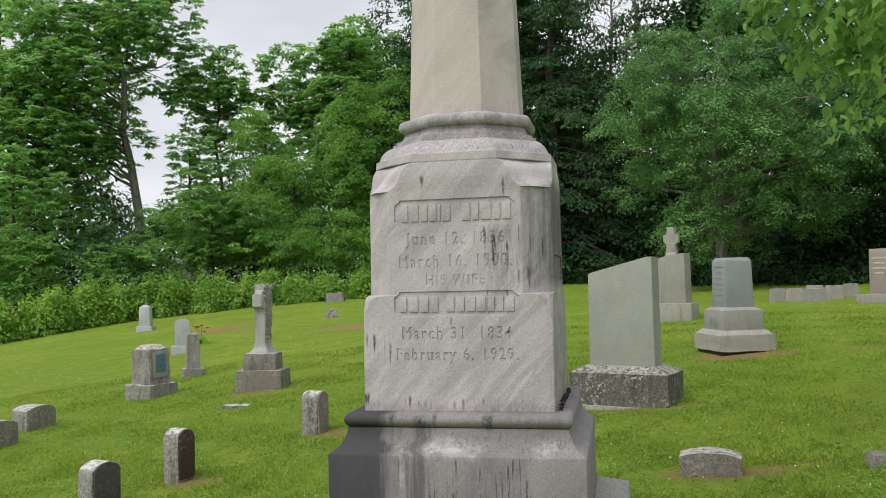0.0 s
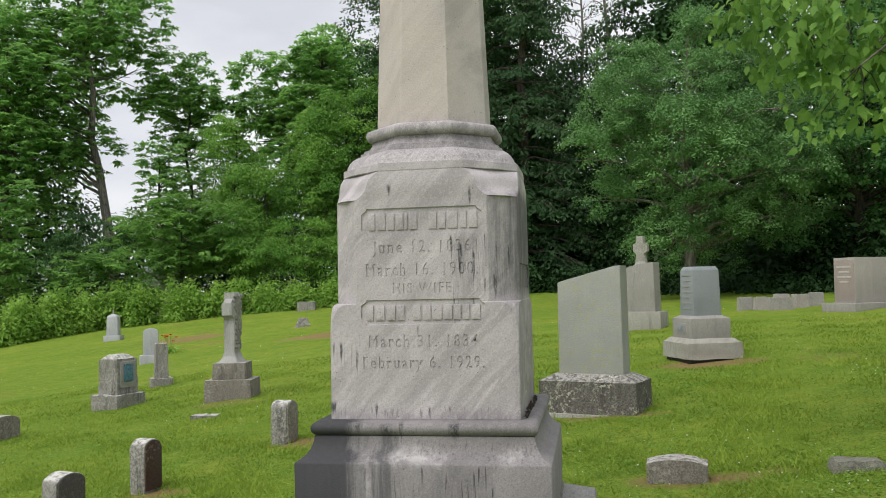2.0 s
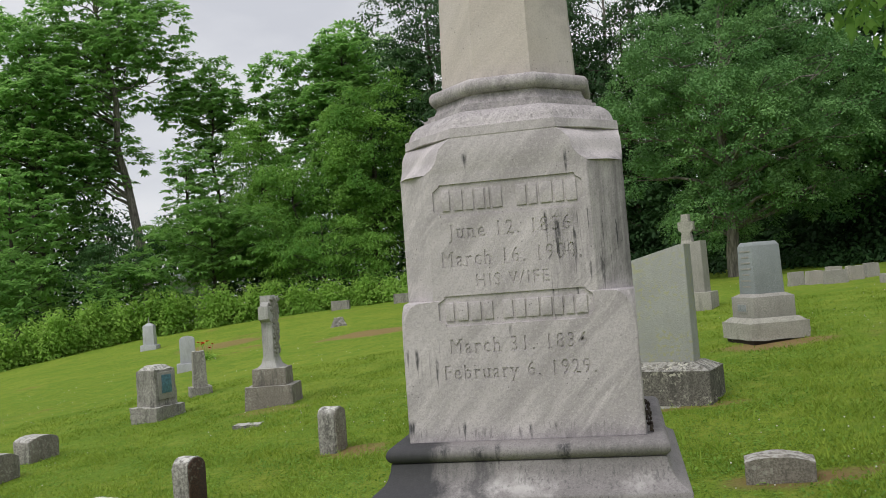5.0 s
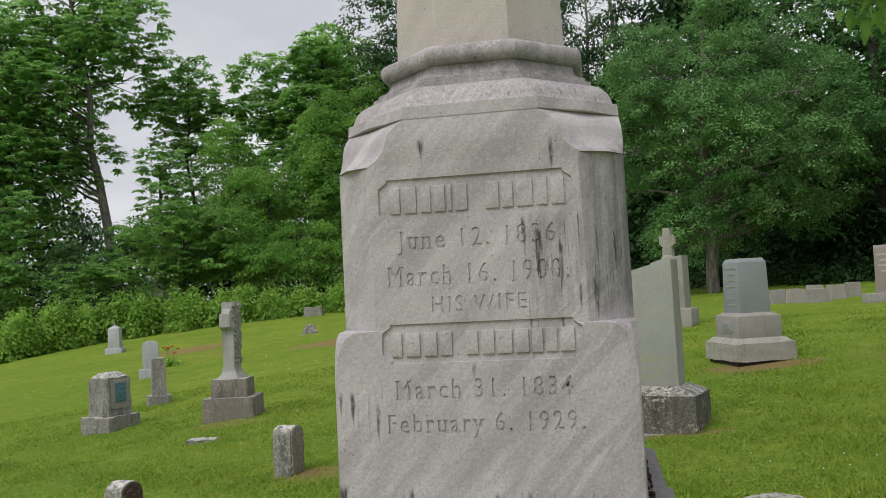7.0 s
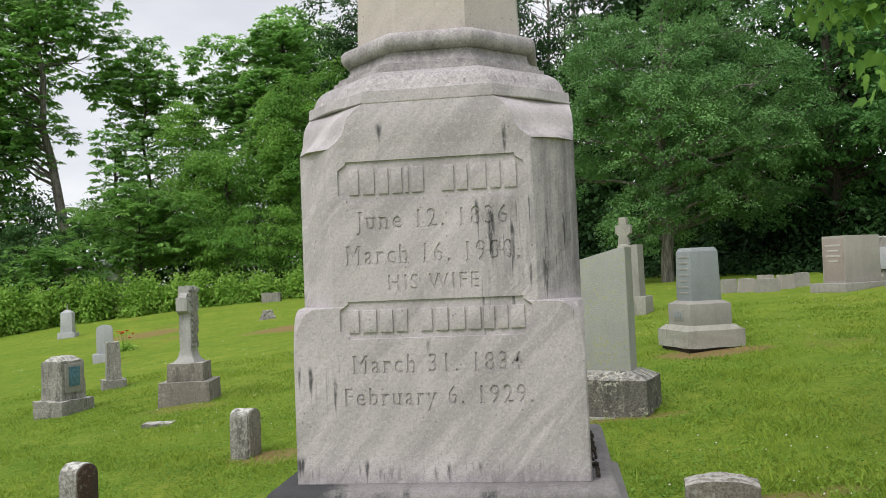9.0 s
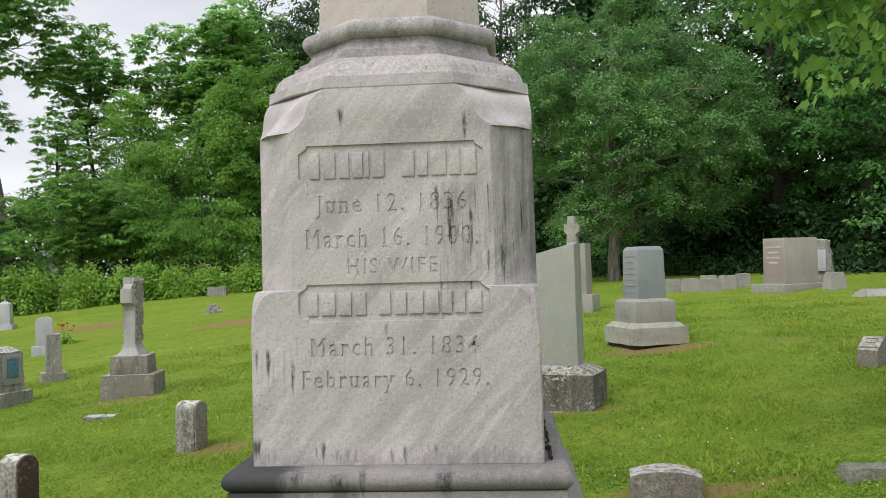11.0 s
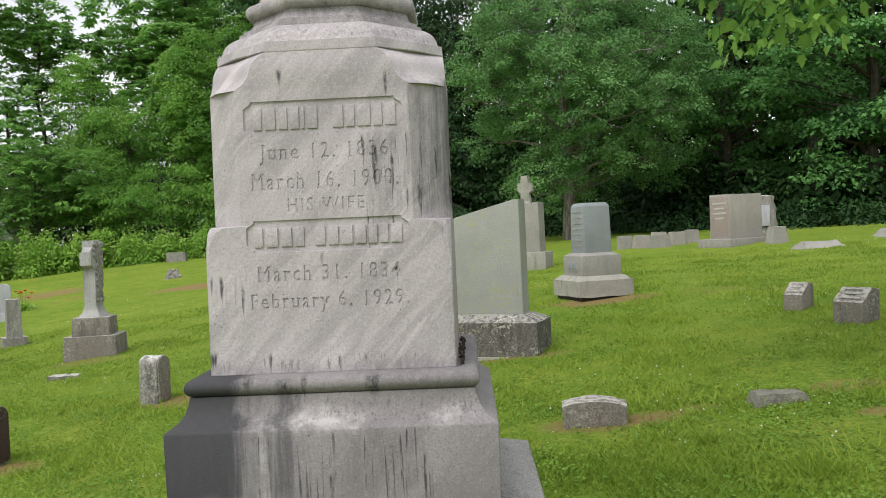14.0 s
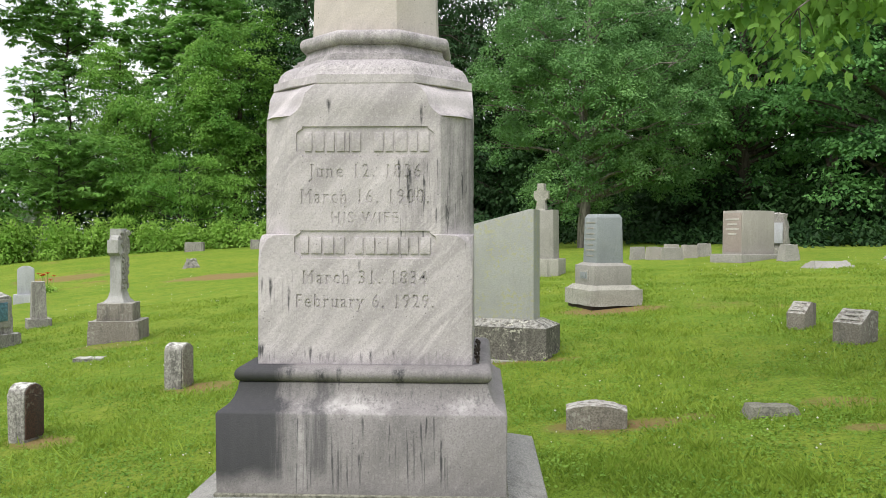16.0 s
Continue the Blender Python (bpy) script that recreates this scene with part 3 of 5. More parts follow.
def build_monument():
    top = thing("obelisk_monument", pose(0, 0, 0), "tall weathered grey marble obelisk with carved inscriptions and black stains", "monument")
    # step with a sloping upper face
    part("step", loft([squared(-0.4, 0.645), squared(0.405, 0.645), squared(0.42, 0.638), squared(0.474, 0.49)]), step_stone, top, "grey granite bottom step")
    prof = [(0.474, 0.488), (0.750, 0.490), (0.757, 0.486), (0.766, 0.470), (0.782, 0.452), (0.80, 0.440), (0.825, 0.431), (0.848, 0.427)]
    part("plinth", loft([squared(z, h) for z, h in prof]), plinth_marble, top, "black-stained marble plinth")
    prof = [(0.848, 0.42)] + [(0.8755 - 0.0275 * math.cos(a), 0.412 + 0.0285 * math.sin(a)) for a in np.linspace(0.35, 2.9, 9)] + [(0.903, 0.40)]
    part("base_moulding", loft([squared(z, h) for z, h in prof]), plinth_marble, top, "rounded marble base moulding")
    part("mortar_joint", loft([squared(0.462, 0.495), squared(0.480, 0.4965), squared(0.484, 0.490)]), mossy_stone, top, "crumbling dark mortar joint")
    rng = np.random.default_rng(7)
    crust = bmesh.new()
    for i in range(60):
        m = Matrix.Translation((0.380 + 0.016 * rng.random(), rng.uniform(-0.36, 0.30), 0.904 + 0.012 * rng.random())) @ Matrix.Diagonal((0.005, 0.009, 0.007, 1)) @ Matrix.Scale(rng.uniform(0.4, 1.3), 4)
        bmesh.ops.create_icosphere(crust, subdivisions=1, radius=1, matrix=m)
    tagged(part("moss_crust", crust, void_dark, top, "black moss crust along the moulding"), kind="stuff")
    rings = [squared(0.897, 0.372), squared(0.905, 0.375), squared(1.185, 0.3735)]
    for i in range(1, 9):
        s = i / 8
        a = 0.371 - 0.108 * (1 - math.sqrt(max(0, 1 - s ** 2.2)))
        rings.append(octagon(1.185 + 0.168 * math.sin(s * math.pi / 2), 0.3735, a, 0.3725 - 0.017 * s ** 1.5))
    rings += [octagon(1.3535, 0.3725, 0.262, 0.352), octagon(1.3545, 0.3715, 0.262, 0.3195), octagon(1.763, 0.3695, 0.262, 0.3195), octagon(1.764, 0.3695, 0.262, 0.331)]
    for i in range(1, 8):
        s = i / 7
        h = 0.3695 + 0.004 * math.sin(s * math.pi) - 0.004 * s
        a = 0.262 - 0.092 * (s + 0.12 * math.sin(2 * math.pi * s))
        rings.append(octagon(1.764 + 0.112 * s, h, a, (a + h) / 2 + 0.012 * (1 - s) ** 1.5))
    rings += [octagon(1.8765, 0.3662, 0.170, 0.2785), octagon(1.879, 0.3668, 0.170, 0.281), octagon(1.905, 0.3655, 0.168, 0.277)]
    die = part("die", loft(rings), die_marble, top, "square marble die with chamfered corners")
    face = 0.3705
    carve(die, notched_panel(1.619, 1.730, 0.243, 0.006, face))
    carve(die, notched_panel(1.268, 1.370, 0.250, 0.006, 0.3725))
    side = notched_panel(1.40, 1.505, 0.235, 0.007, 0.3715)
    bmesh.ops.rotate(side, matrix=Matrix.Rotation(radians(90), 3, "Z"), verts=side.verts)
    carve(die, side)
    for text, width, z0, z1, f in (("June 12. 1836", 0.39, 1.551, 1.598, 0.371), ("March 16. 1900.", 0.445, 1.461, 1.511, 0.3715), ("HIS WIFE", 0.232, 1.393, 1.433, 0.372),
                                   ("March 31. 1834", 0.431, 1.183, 1.230, 0.3735), ("February 6. 1929.", 0.48, 1.101, 1.147, 0.3738)):
        carve(die, lettering(text, width, z0, z1, f, 0.0034))
        if text != "HIS WIFE":
            carve(die, lettering(text, width, z0, z1, f, 0.0029, serif=True))
    die.data.shade_smooth()
    die.data.set_sharp_from_angle(angle=radians(30))
    for p in die.data.polygons:
        if abs(p.normal.y) > 0.985:
            p.use_smooth = False
    # the carved names stand as plain raised bars
    for z0, z1, f, bars in ((1.638, 1.710, 0.362, ((-0.212, 0.028), (-0.176, 0.034), (-0.136, 0.03), (-0.1, 0.03), (-0.066, 0.012), (-0.048, 0.034), (0.028, 0.036), (0.068, 0.03), (0.103, 0.044), (0.152, 0.03), (0.187, 0.036))),
                            (1.284, 1.348, 0.365, ((-0.226, 0.03), (-0.19, 0.04), (-0.144, 0.036), (-0.102, 0.032), (-0.04, 0.034), (-0.0, 0.034), (0.036, 0.042), (0.082, 0.036), (0.122, 0.03), (0.156, 0.03), (0.19, 0.038)))):
        for x0, w in bars:
            bm = bmesh.new()
            block(bm, w * 0.92, 0.010, z0 + 0.003, z1 - 0.003, (w * 0.92, 0.010), 0.003, x=x0 + w / 2, y=-f - 0.002)
            part("raised_bar", bm, die_marble, top)
    neck = [(1.904, 0.3655, 0.168), (1.9085, 0.365, 0.167), (1.910, 0.355, 0.1615), (1.913, 0.353, 0.160), (1.927, 0.349, 0.158), (1.943, 0.341, 0.153), (1.956, 0.329, 0.147), (1.965, 0.316, 0.139), (1.969, 0.309, 0.135),
            (1.970, 0.301, 0.131), (1.9825, 0.3, 0.130), (1.9835, 0.288, 0.124), (1.996, 0.2865, 0.123), (1.997, 0.272, 0.117), (2.006, 0.263, 0.112), (2.018, 0.257, 0.109), (2.034, 0.254, 0.106)]
    part("shoulder", loft([octagon(z, h, a) for z, h, a in neck]), neck_marble, top, "octagonal moulded marble shoulder")
    ring = [(2.034, 0.25)] + [(2.0595 - 0.0255 * math.cos(a), 0.258 + 0.0215 * math.sin(a)) for a in np.linspace(0.3, 2.9, 9)] + [(2.085, 0.24)]
    part("collar", loft([octagon(z, h, 0.4142 * h) for z, h in ring]), neck_marble, top, "rounded marble collar")
    shaft = [(2.08, 0.2335), (2.6, 0.2155), (4.4, 0.154), (4.75, 0.012)]
    part("shaft", loft([octagon(z, h, 0.4142 * h) for z, h in shaft]), shaft_marble, top, "tapering octagonal marble shaft")


build_monument()


# ---- the other gravestones ----
def build_tablet():
    t = thing("tablet_gravestone", spot(0.66, 6.0, -19), "tall greenish granite tablet gravestone with slanted top on a lichen-covered base", "gravestone")
    stone_piece("foundation", t, pale_concrete, 1.16, 0.66, -0.25, 0.012)
    base = bmesh.new()
    block(base, 1.09, 0.58, 0.012, 0.36, bevel=0, cuts=5, rough=0.005, seed=3)
    part("base", base, lichen_concrete, t, "dark concrete base with white lichen")
    stone_piece("base_top", t, lichen_concrete, 1.10, 0.59, 0.355, 0.43, top=(0.80, 0.34), bevel=0.006)
    tablet = extrude_outline([(-0.365, 0.428), (0.365, 0.428), (0.36, 1.60), (0.30, 1.598), (-0.33, 1.44), (-0.36, 1.425)], 0.25, 0.01)
    part("tablet", tablet, green_granite, t, "smooth granite tablet")


def build_blue():
    t = thing("granite_pedestal_gravestone", spot(2.31, 10.15, -70), "blue-grey granite column gravestone on a stepped concrete base", "gravestone")
    base = bmesh.new()
    block(base, 0.88, 0.88, 0.03, 0.27, bevel=0, cuts=6, rough=0.012, seed=5)
    part("base", base, pale_concrete, t, "weathered pale concrete base")
    stone_piece("base_top", t, pale_concrete, 0.87, 0.87, 0.262, 0.335, top=(0.7, 0.7), bevel=0.004)
    plinth = stone_piece("plinth", t, grey_granite, 0.64, 0.64, 0.33, 0.635)
    part("name_panel", block(bmesh.new(), 0.30, 0.012, 0.40, 0.56, x=-0.0, y=-0.325, bevel=0.003), grey_granite, plinth)
    for i in range(5):
        part("raised_bar", block(bmesh.new(), 0.036, 0.008, 0.43, 0.53, x=-0.1 + 0.05 * i, y=-0.334, bevel=0.002), blue_granite, plinth)
    stone_piece("plinth_wash", t, grey_granite, 0.63, 0.63, 0.63, 0.675, top=(0.47, 0.47), bevel=0.004)
    shaft = stone_piece("column", t, blue_granite, 0.455, 0.455, 0.67, 1.37, top=(0.425, 0.425), label="blue-grey granite column")
    for i in range(7):
        part("letter_bar", block(bmesh.new(), (0.3, 0.22, 0.26, 0.3, 0.2, 0.28, 0.24)[i], 0.006, 1.28 - 0.085 * i, 1.305 - 0.085 * i, y=-0.2165 - 0.0017 * i, bevel=0.0015), grey_granite, shaft)
    stone_piece("cap", t, blue_granite, 0.43, 0.43, 1.365, 1.425, top=(0.36, 0.36), bevel=0.006)
    # dark block below the base: soil, with the gap's shade in its colour
    stone_piece("gap_shade_block", t, void_dark, 0.80, 0.80, -0.2, 0.04)


def cross_shape(h, arm_z, arm_half, w, d, flare=1.0):
    pts = [(-w * 0.5 * flare, 0), (w * 0.5 * flare, 0), (w * 0.42, arm_z - w * 0.75), (arm_half, arm_z - w * 0.5), (arm_half, arm_z + w * 0.48), (w * 0.42, arm_z + w * 0.45), (w * 0.46, h),
           (-w * 0.46, h), (-w * 0.42, arm_z + w * 0.45), (-arm_half, arm_z + w * 0.48), (-arm_half, arm_z - w * 0.5), (-w * 0.42, arm_z - w * 0.75)]
    return extrude_outline(pts, d, 0.012)


def ring_bm(radius, thick, depth, z, n=24):
    """A flat stone ring, standing in the plane of x and z."""
    bm = bmesh.new()
    rows = []
    for i in range(n):
        a = 2 * math.pi * i / n
        rows.append([bm.verts.new((r * math.cos(a), y, z + r * math.sin(a))) for r, y in ((radius, -depth / 2), (radius + thick, -depth / 2), (radius + thick, depth / 2), (radius, depth / 2))])
    for i in range(n):
        a, b = rows[i], rows[(i + 1) % n]
        for j in range(4):
            bm.faces.new((a[j], a[(j + 1) % 4], b[(j + 1) % 4], b[j]))
    return bm


def build_celtic():
    t = thing("celtic_cross_monument", spot(-5.4, 10.2, 8), "grey stone ringed cross with carved ivy on a two-step base", "gravestone")
    base = bmesh.new()
    block(base, 0.80, 0.68, -0.1, 0.34, top=(0.77, 0.65), bevel=0, cuts=5, rough=0.01, seed=2)
    part("lower_base", base, brown_granite, t, "lichen-spotted lower base")
    stone_piece("upper_base", t, brown_granite, 0.56, 0.50, 0.335, 0.62, top=(0.55, 0.47), bevel=0.015)
    turn = Matrix.Rotation(radians(78), 4, "Z")
    foot = loft([[(sx * w, sy * w, z) for sx, sy in ((-1, -1), (1, -1), (1, 1), (-1, 1))] for z, w in ((0.61, 0.18), (0.64, 0.17), (0.68, 0.13), (0.74, 0.112), (0.78, 0.108))])
    bmesh.ops.transform(foot, matrix=turn, verts=foot.verts)
    part("foot", foot, cross_stone, t)
    c = cross_shape(1.12, 0.84, 0.19, 0.21, 0.19, 1.1)
    bmesh.ops.transform(c, matrix=Matrix.Translation((0, 0, 0.68)) @ turn, verts=c.verts)
    cross = part("cross", c, cross_stone, t, "upright stone cross")
    r = ring_bm(0.14, 0.05, 0.14, 0.68 + 0.85)
    bmesh.ops.transform(r, matrix=turn, verts=r.verts)
    part("ring", r, cross_stone, cross)
    rng = np.random.default_rng(4)
    ivy = bmesh.new()
    for i in range(230):
        s = rng.random() ** 0.7
        m = turn @ Matrix.Translation((rng.normal(0, 0.05) + 0.04, -0.096, 0.85 + 0.9 * s)) @ Matrix.Rotation(rng.random() * 6, 4, "Y") @ Matrix.Diagonal((0.04, 0.024, 0.03, 1))
        bmesh.ops.create_icosphere(ivy, subdivisions=1, radius=1, matrix=m)
    part("carved_ivy", ivy, rough_granite, cross, "carved ivy, dark with lichen")


def build_plaque_stone():
    t = thing("plaque_gravestone", spot(-7.72, 10.55, 76), "rough granite block gravestone with a blue-green bronze plaque", "gravestone")
    stone_piece("base", t, rough_granite, 0.68, 0.60, -0.12, 0.24, label="rough lichen-covered base", bevel=0, cuts=6, rough=0.025, seed=8)
    stone_piece("body", t, pale_rough, 0.50, 0.44, 0.23, 0.86, top=(0.47, 0.41), bevel=0, cuts=8, rough=0.018, seed=9, label="rock-faced granite body")
    stone_piece("top", t, pale_rough, 0.46, 0.40, 0.85, 0.94, top=(0.28, 0.2), bevel=0, cuts=4, rough=0.012, seed=10)
    frame_ob = stone_piece("plaque_border", t, grey_granite, 0.36, 0.03, 0.36, 0.82, y=-0.222, bevel=0.006)
    part("plaque", block(bmesh.new(), 0.22, 0.02, 0.46, 0.77, y=-0.243, bevel=0.004), bronze, frame_ob, "blue-green bronze plaque")


def footstone(x, y, turn, w, d, h, rise, side, face_mat, label, group="small arched markers", lean=0.0):
    """A small upright marker with an arched top and a darker dressed face towards its right."""
    m = spot(x, y, turn) @ pose(0, 0, 0, lean, 0, 0)
    t = thing("footstone", m, label, "gravestone", group)
    body = extrude_outline([(px, pz if pz > 0 else -0.12) for px, pz in arch(w, h, rise)], d, 0.01)
    bmesh.ops.subdivide_edges(body, edges=[e for e in body.edges if e.calc_length() > 0.08], cuts=3)
    for v in body.verts:
        v.co += 0.006 * Vector(noise.noise_vector(v.co * 23 + Vector((x, y, 0))))
    part("body", body, side, t)
    f = extrude_outline([(px * 0.9, 0.02 + pz * 0.94) for px, pz in arch(w, h, rise)], 0.012, 0.002)
    bmesh.ops.translate(f, vec=(0, -d / 2 - 0.006, 0), verts=f.verts)
    part("face", f, face_mat, t, "worn dressed face")
    return t


def low_marker(name, x, y, turn, w, d, h, material, label, rough=0.012, top=None, group=""):
    t = thing(name, spot(x, y, turn), label, "gravestone", group)
    stone_piece("body", t, material, w, d, -0.1, h, top=top or (w * 0.97, d * 0.9), bevel=0, cuts=6, rough=rough, seed=int(abs(x * 13 + y * 7)))
    return t


def slant_stone(x, y, turn, w, d, h, label):
    """A small marker whose top slopes to the front, with a pale lettered slope."""
    t = thing("slant_marker", spot(x, y, turn, 0.03), label, "gravestone", "low markers on the slope")
    side = [(-d / 2, -0.1), (d / 2, -0.1), (d / 2, h), (d * 0.1, h + 0.02), (-d / 2, h - 0.11)]
    bm = extrude_outline(side, w, 0.012)
    bmesh.ops.rotate(bm, matrix=Matrix.Rotation(radians(90), 3, "Z"), verts=bm.verts)
    bmesh.ops.subdivide_edges(bm, edges=[e for e in bm.edges if e.calc_length() > 0.08], cuts=2)
    for v in bm.verts:
        v.co += 0.006 * Vector(noise.noise_vector(v.co * 21 + Vector((x, y, 0))))
    body = part("body", bm, brown_granite, t)
    slope = math.atan2(0.13, 0.6 * d)
    for i in range(3):
        b = block(bmesh.new(), w * (0.7, 0.5, 0.6)[i], 0.022, -0.003, 0.004, bevel=0.001)
        bmesh.ops.transform(b, matrix=Matrix.Translation((0, -d * 0.38 + 0.05 * i, h - 0.072 + 0.04 * i)) @ Matrix.Rotation(slope, 4, "X"), verts=b.verts)
        part("letter_bar", b, pale_concrete, body)


def curved_marker(x, y, turn, w, d, h, material, label):
    """A squat marker whose top is a low arch."""
    t = thing("low_marker", spot(x, y, turn, 0.025), label, "gravestone")
    pts = [(-w / 2, -0.1), (w / 2, -0.1)] + [(w / 2 - w * i / 10, h - 0.05 + 0.05 * math.sin(math.pi * (0.12 + 0.76 * i / 10))) for i in range(11)]
    bm = extrude_outline(pts, d, 0.012)
    bmesh.ops.subdivide_edges(bm, edges=[e for e in bm.edges if e.calc_length() > 0.06], cuts=3)
    for v in bm.verts:
        v.co += 0.007 * Vector(noise.noise_vector(v.co * 19 + Vector((x, 0, 0))))
    part("body", bm, material, t)


def build_right_cross():
    t = thing("cross_pedestal_gravestone", spot(1.82, 16.75, -20), "pale granite gravestone with a small stone cross on top", "gravestone")
    stone_piece("base", t, pale_concrete, 1.0, 0.66, -0.1, 0.40, bevel=0.02)
    body = extrude_outline([(-0.36, 0.395), (0.36, 0.395), (0.345, 1.53), (0.0, 1.50), (-0.345, 1.40)], 0.5, 0.012)
    part("body", body, grey_granite, t)
    foot = block(bmesh.new(), 0.3, 0.24, 1.44, 1.56, top=(0.2, 0.16), bevel=0.01)
    part("foot", foot, pale_concrete, t)
    c = cross_shape(0.60, 0.34, 0.17, 0.19, 0.16, 1.35)
    bmesh.ops.translate(c, vec=(0, 0, 1.54), verts=c.verts)
    part("cross", c, pale_concrete, t, "small pale stone cross")


def build_big_stone():
    t = thing("block_gravestone", spot(7.05, 18.3, -58), "large pinkish-grey granite block gravestone with rock-pitched edge", "gravestone")
    stone_piece("base", t, grey_granite, 1.0, 1.6, -0.1, 0.15, bevel=0.015)
    stone_piece("body", t, pink_granite, 0.62, 1.15, 0.145, 1.22, top=(0.62, 1.12), bevel=0.012)
    face = stone_piece("dressed_face", t, face_panel, 0.56, 0.012, 0.2, 1.16, y=-0.574, bevel=0.002)
    for z, w in ((0.98, 0.42), (0.86, 0.3), (0.74, 0.4), (0.62, 0.26)):
        part("letter_bar", block(bmesh.new(), w, 0.006, z, z + 0.045, y=-0.583, bevel=0.0015), bar_tone, face)


def rock_faced_stone():
    t = thing("rock_faced_gravestone", spot(8.2, 19.7, -30), "rough rock-faced granite gravestone with a pale dressed panel", "gravestone")
    stone_piece("body", t, rough_granite, 0.72, 0.34, -0.1, 1.10, top=(0.46, 0.24), bevel=0, cuts=8, rough=0.05, seed=14)
    stone_piece("panel", t, white_marble, 0.40, 0.10, 0.32, 0.86, y=-0.17, bevel=0.006, label="pale dressed panel")


def spire_stone():
    t = thing("spired_gravestone", spot(-19.2, 29.7, 10), "small white marble gravestone with a spike on top", "gravestone")
    stone_piece("base", t, white_marble, 0.68, 0.5, -0.1, 0.22, bevel=0.015)
    stone_piece("body", t, white_marble, 0.48, 0.36, 0.215, 1.02, top=(0.44, 0.32), bevel=0.012)
    stone_piece("cap", t, white_marble, 0.44, 0.32, 1.015, 1.12, top=(0.14, 0.1), bevel=0.008)
    part("spike", loft([[(r * math.cos(a), r * math.sin(a), z) for a in np.linspace(0, 2 * math.pi, 9)[:-1]] for z, r in ((1.1, 0.05), (1.18, 0.035), (1.36, 0.006))]), grey_granite, t)


def white_tablet():
    t = thing("white_tablet_gravestone", spot(-11.85, 19.3, 25), "white marble tablet gravestone with rounded top", "gravestone")
    stone_piece("base", t, white_marble, 0.62, 0.36, -0.1, 0.22, bevel=0.015)
    body = extrude_outline([(px, pz + 0.21) for px, pz in arch(0.42, 0.78, 0.12)], 0.16, 0.015)
    part("tablet", body, white_marble, t)


def small_obelisk():
    t = thing("pillar_gravestone", spot(-8.38, 13.35, 35), "slim lichen-grey pillar gravestone on a square base", "gravestone")
    stone_piece("base", t, rough_granite, 0.44, 0.40, -0.1, 0.17, bevel=0, cuts=4, rough=0.012, seed=4)
    stone_piece("pillar", t, rough_granite, 0.28, 0.27, 0.165, 0.90, top=(0.23, 0.22), bevel=0, cuts=7, rough=0.008, seed=6)


build_tablet()
build_blue()
build_celtic()
build_plaque_stone()
build_right_cross()
build_big_stone()
rock_faced_stone()
spire_stone()
white_tablet()
small_obelisk()
footstone(-2.83, 5.72, 80, 0.25, 0.2, 0.47, 0.08, pale_rough, brown_granite, "grey lichen-covered footstone with arched top")
footstone(-3.46, 3.78, 76, 0.23, 0.17, 0.48, 0.09, pale_rough, rust_stain, "grey footstone with dark rust-stained face")
footstone(-3.74, 2.95, 72, 0.29, 0.18, 0.39, 0.09, pale_rough, dark_slate, "grey footstone with dark stained face")
slant_stone(4.06, 6.62, -48, 0.22, 0.26, 0.31, "small brown slant marker with pale worn letters")
slant_stone(4.15, 5.42, -52, 0.30, 0.32, 0.34, "small brown slant marker with pale worn letters")
curved_marker(1.22, 2.75, -6, 0.42, 0.22, 0.19, brown_granite, "low brown granite marker with curved lichened top")
low_marker("flush_marker", 2.42, 2.72, 4, 0.46, 0.26, 0.07, mossy_stone, "low stone marker nearly flush with the grass", 0.01, (0.3, 0.16))
low_marker("flush_marker", -5.0, 8.3, 10, 0.4, 0.25, 0.035, rough_granite, "flat stone marker sunk in the grass", 0.01)
footstone(-8.15, 7.95, 74, 0.5, 0.34, 0.37, 0.08, rough_granite, brown_granite, "squat grey-brown marker with arched, lichened top")
footstone(-7.75, 6.6, 74, 0.5, 0.34, 0.37, 0.08, rough_granite, brown_granite, "squat grey-brown marker with arched, lichened top")
low_marker("low_block", -13.2, 37.0, 4, 0.9, 0.3, 0.45, rough_granite, "weathered grey block gravestone below the hedge")
low_marker("field_rock", -10.15, 27.6, 20, 0.66, 0.4, 0.32, rough_granite, "broken rough stone on the lawn", 0.07, (0.3, 0.2))
low_marker("low_block", -9.9, 36.4, 4, 0.85, 0.3, 0.42, rough_granite, "weathered grey block gravestone below the hedge")
low_marker("small_marker", -5.9, 21.6, 30, 0.26, 0.2, 0.36, rough_granite, "small rounded grey marker", 0.012, (0.2, 0.14))
low_marker("round_marker", 7.75, 17.5, 25, 0.5, 0.3, 0.38, grey_granite, "low rounded grey marker", 0.02, (0.38, 0.2))
low_marker("slab_marker", 7.7, 15.0, 12, 1.05, 0.8, 0.12, grey_granite, "rough grey fallen stone slab on the grass", 0.03, (0.75, 0.16))
low_marker("slab_marker", 10.2, 16.6, 12, 1.2, 0.7, 0.15, grey_granite, "rough grey fallen stone slab on the grass", 0.03, (0.9, 0.2))
for i, (mx, my, mw) in enumerate(((4.72, 20.5, 0.38), (5.08, 20.1, 0.4), (5.42, 19.4, 0.55), (6.05, 20.2, 0.4), (6.55, 20.6, 0.35), (5.75, 21.0, 0.4))):
    low_marker("row_marker", mx, my, 15, mw, 0.26, 0.34, pink_granite if i % 2 else grey_granite, "small grey block marker in a row", 0.014, (mw * 0.92, 0.19), group="row of small markers")


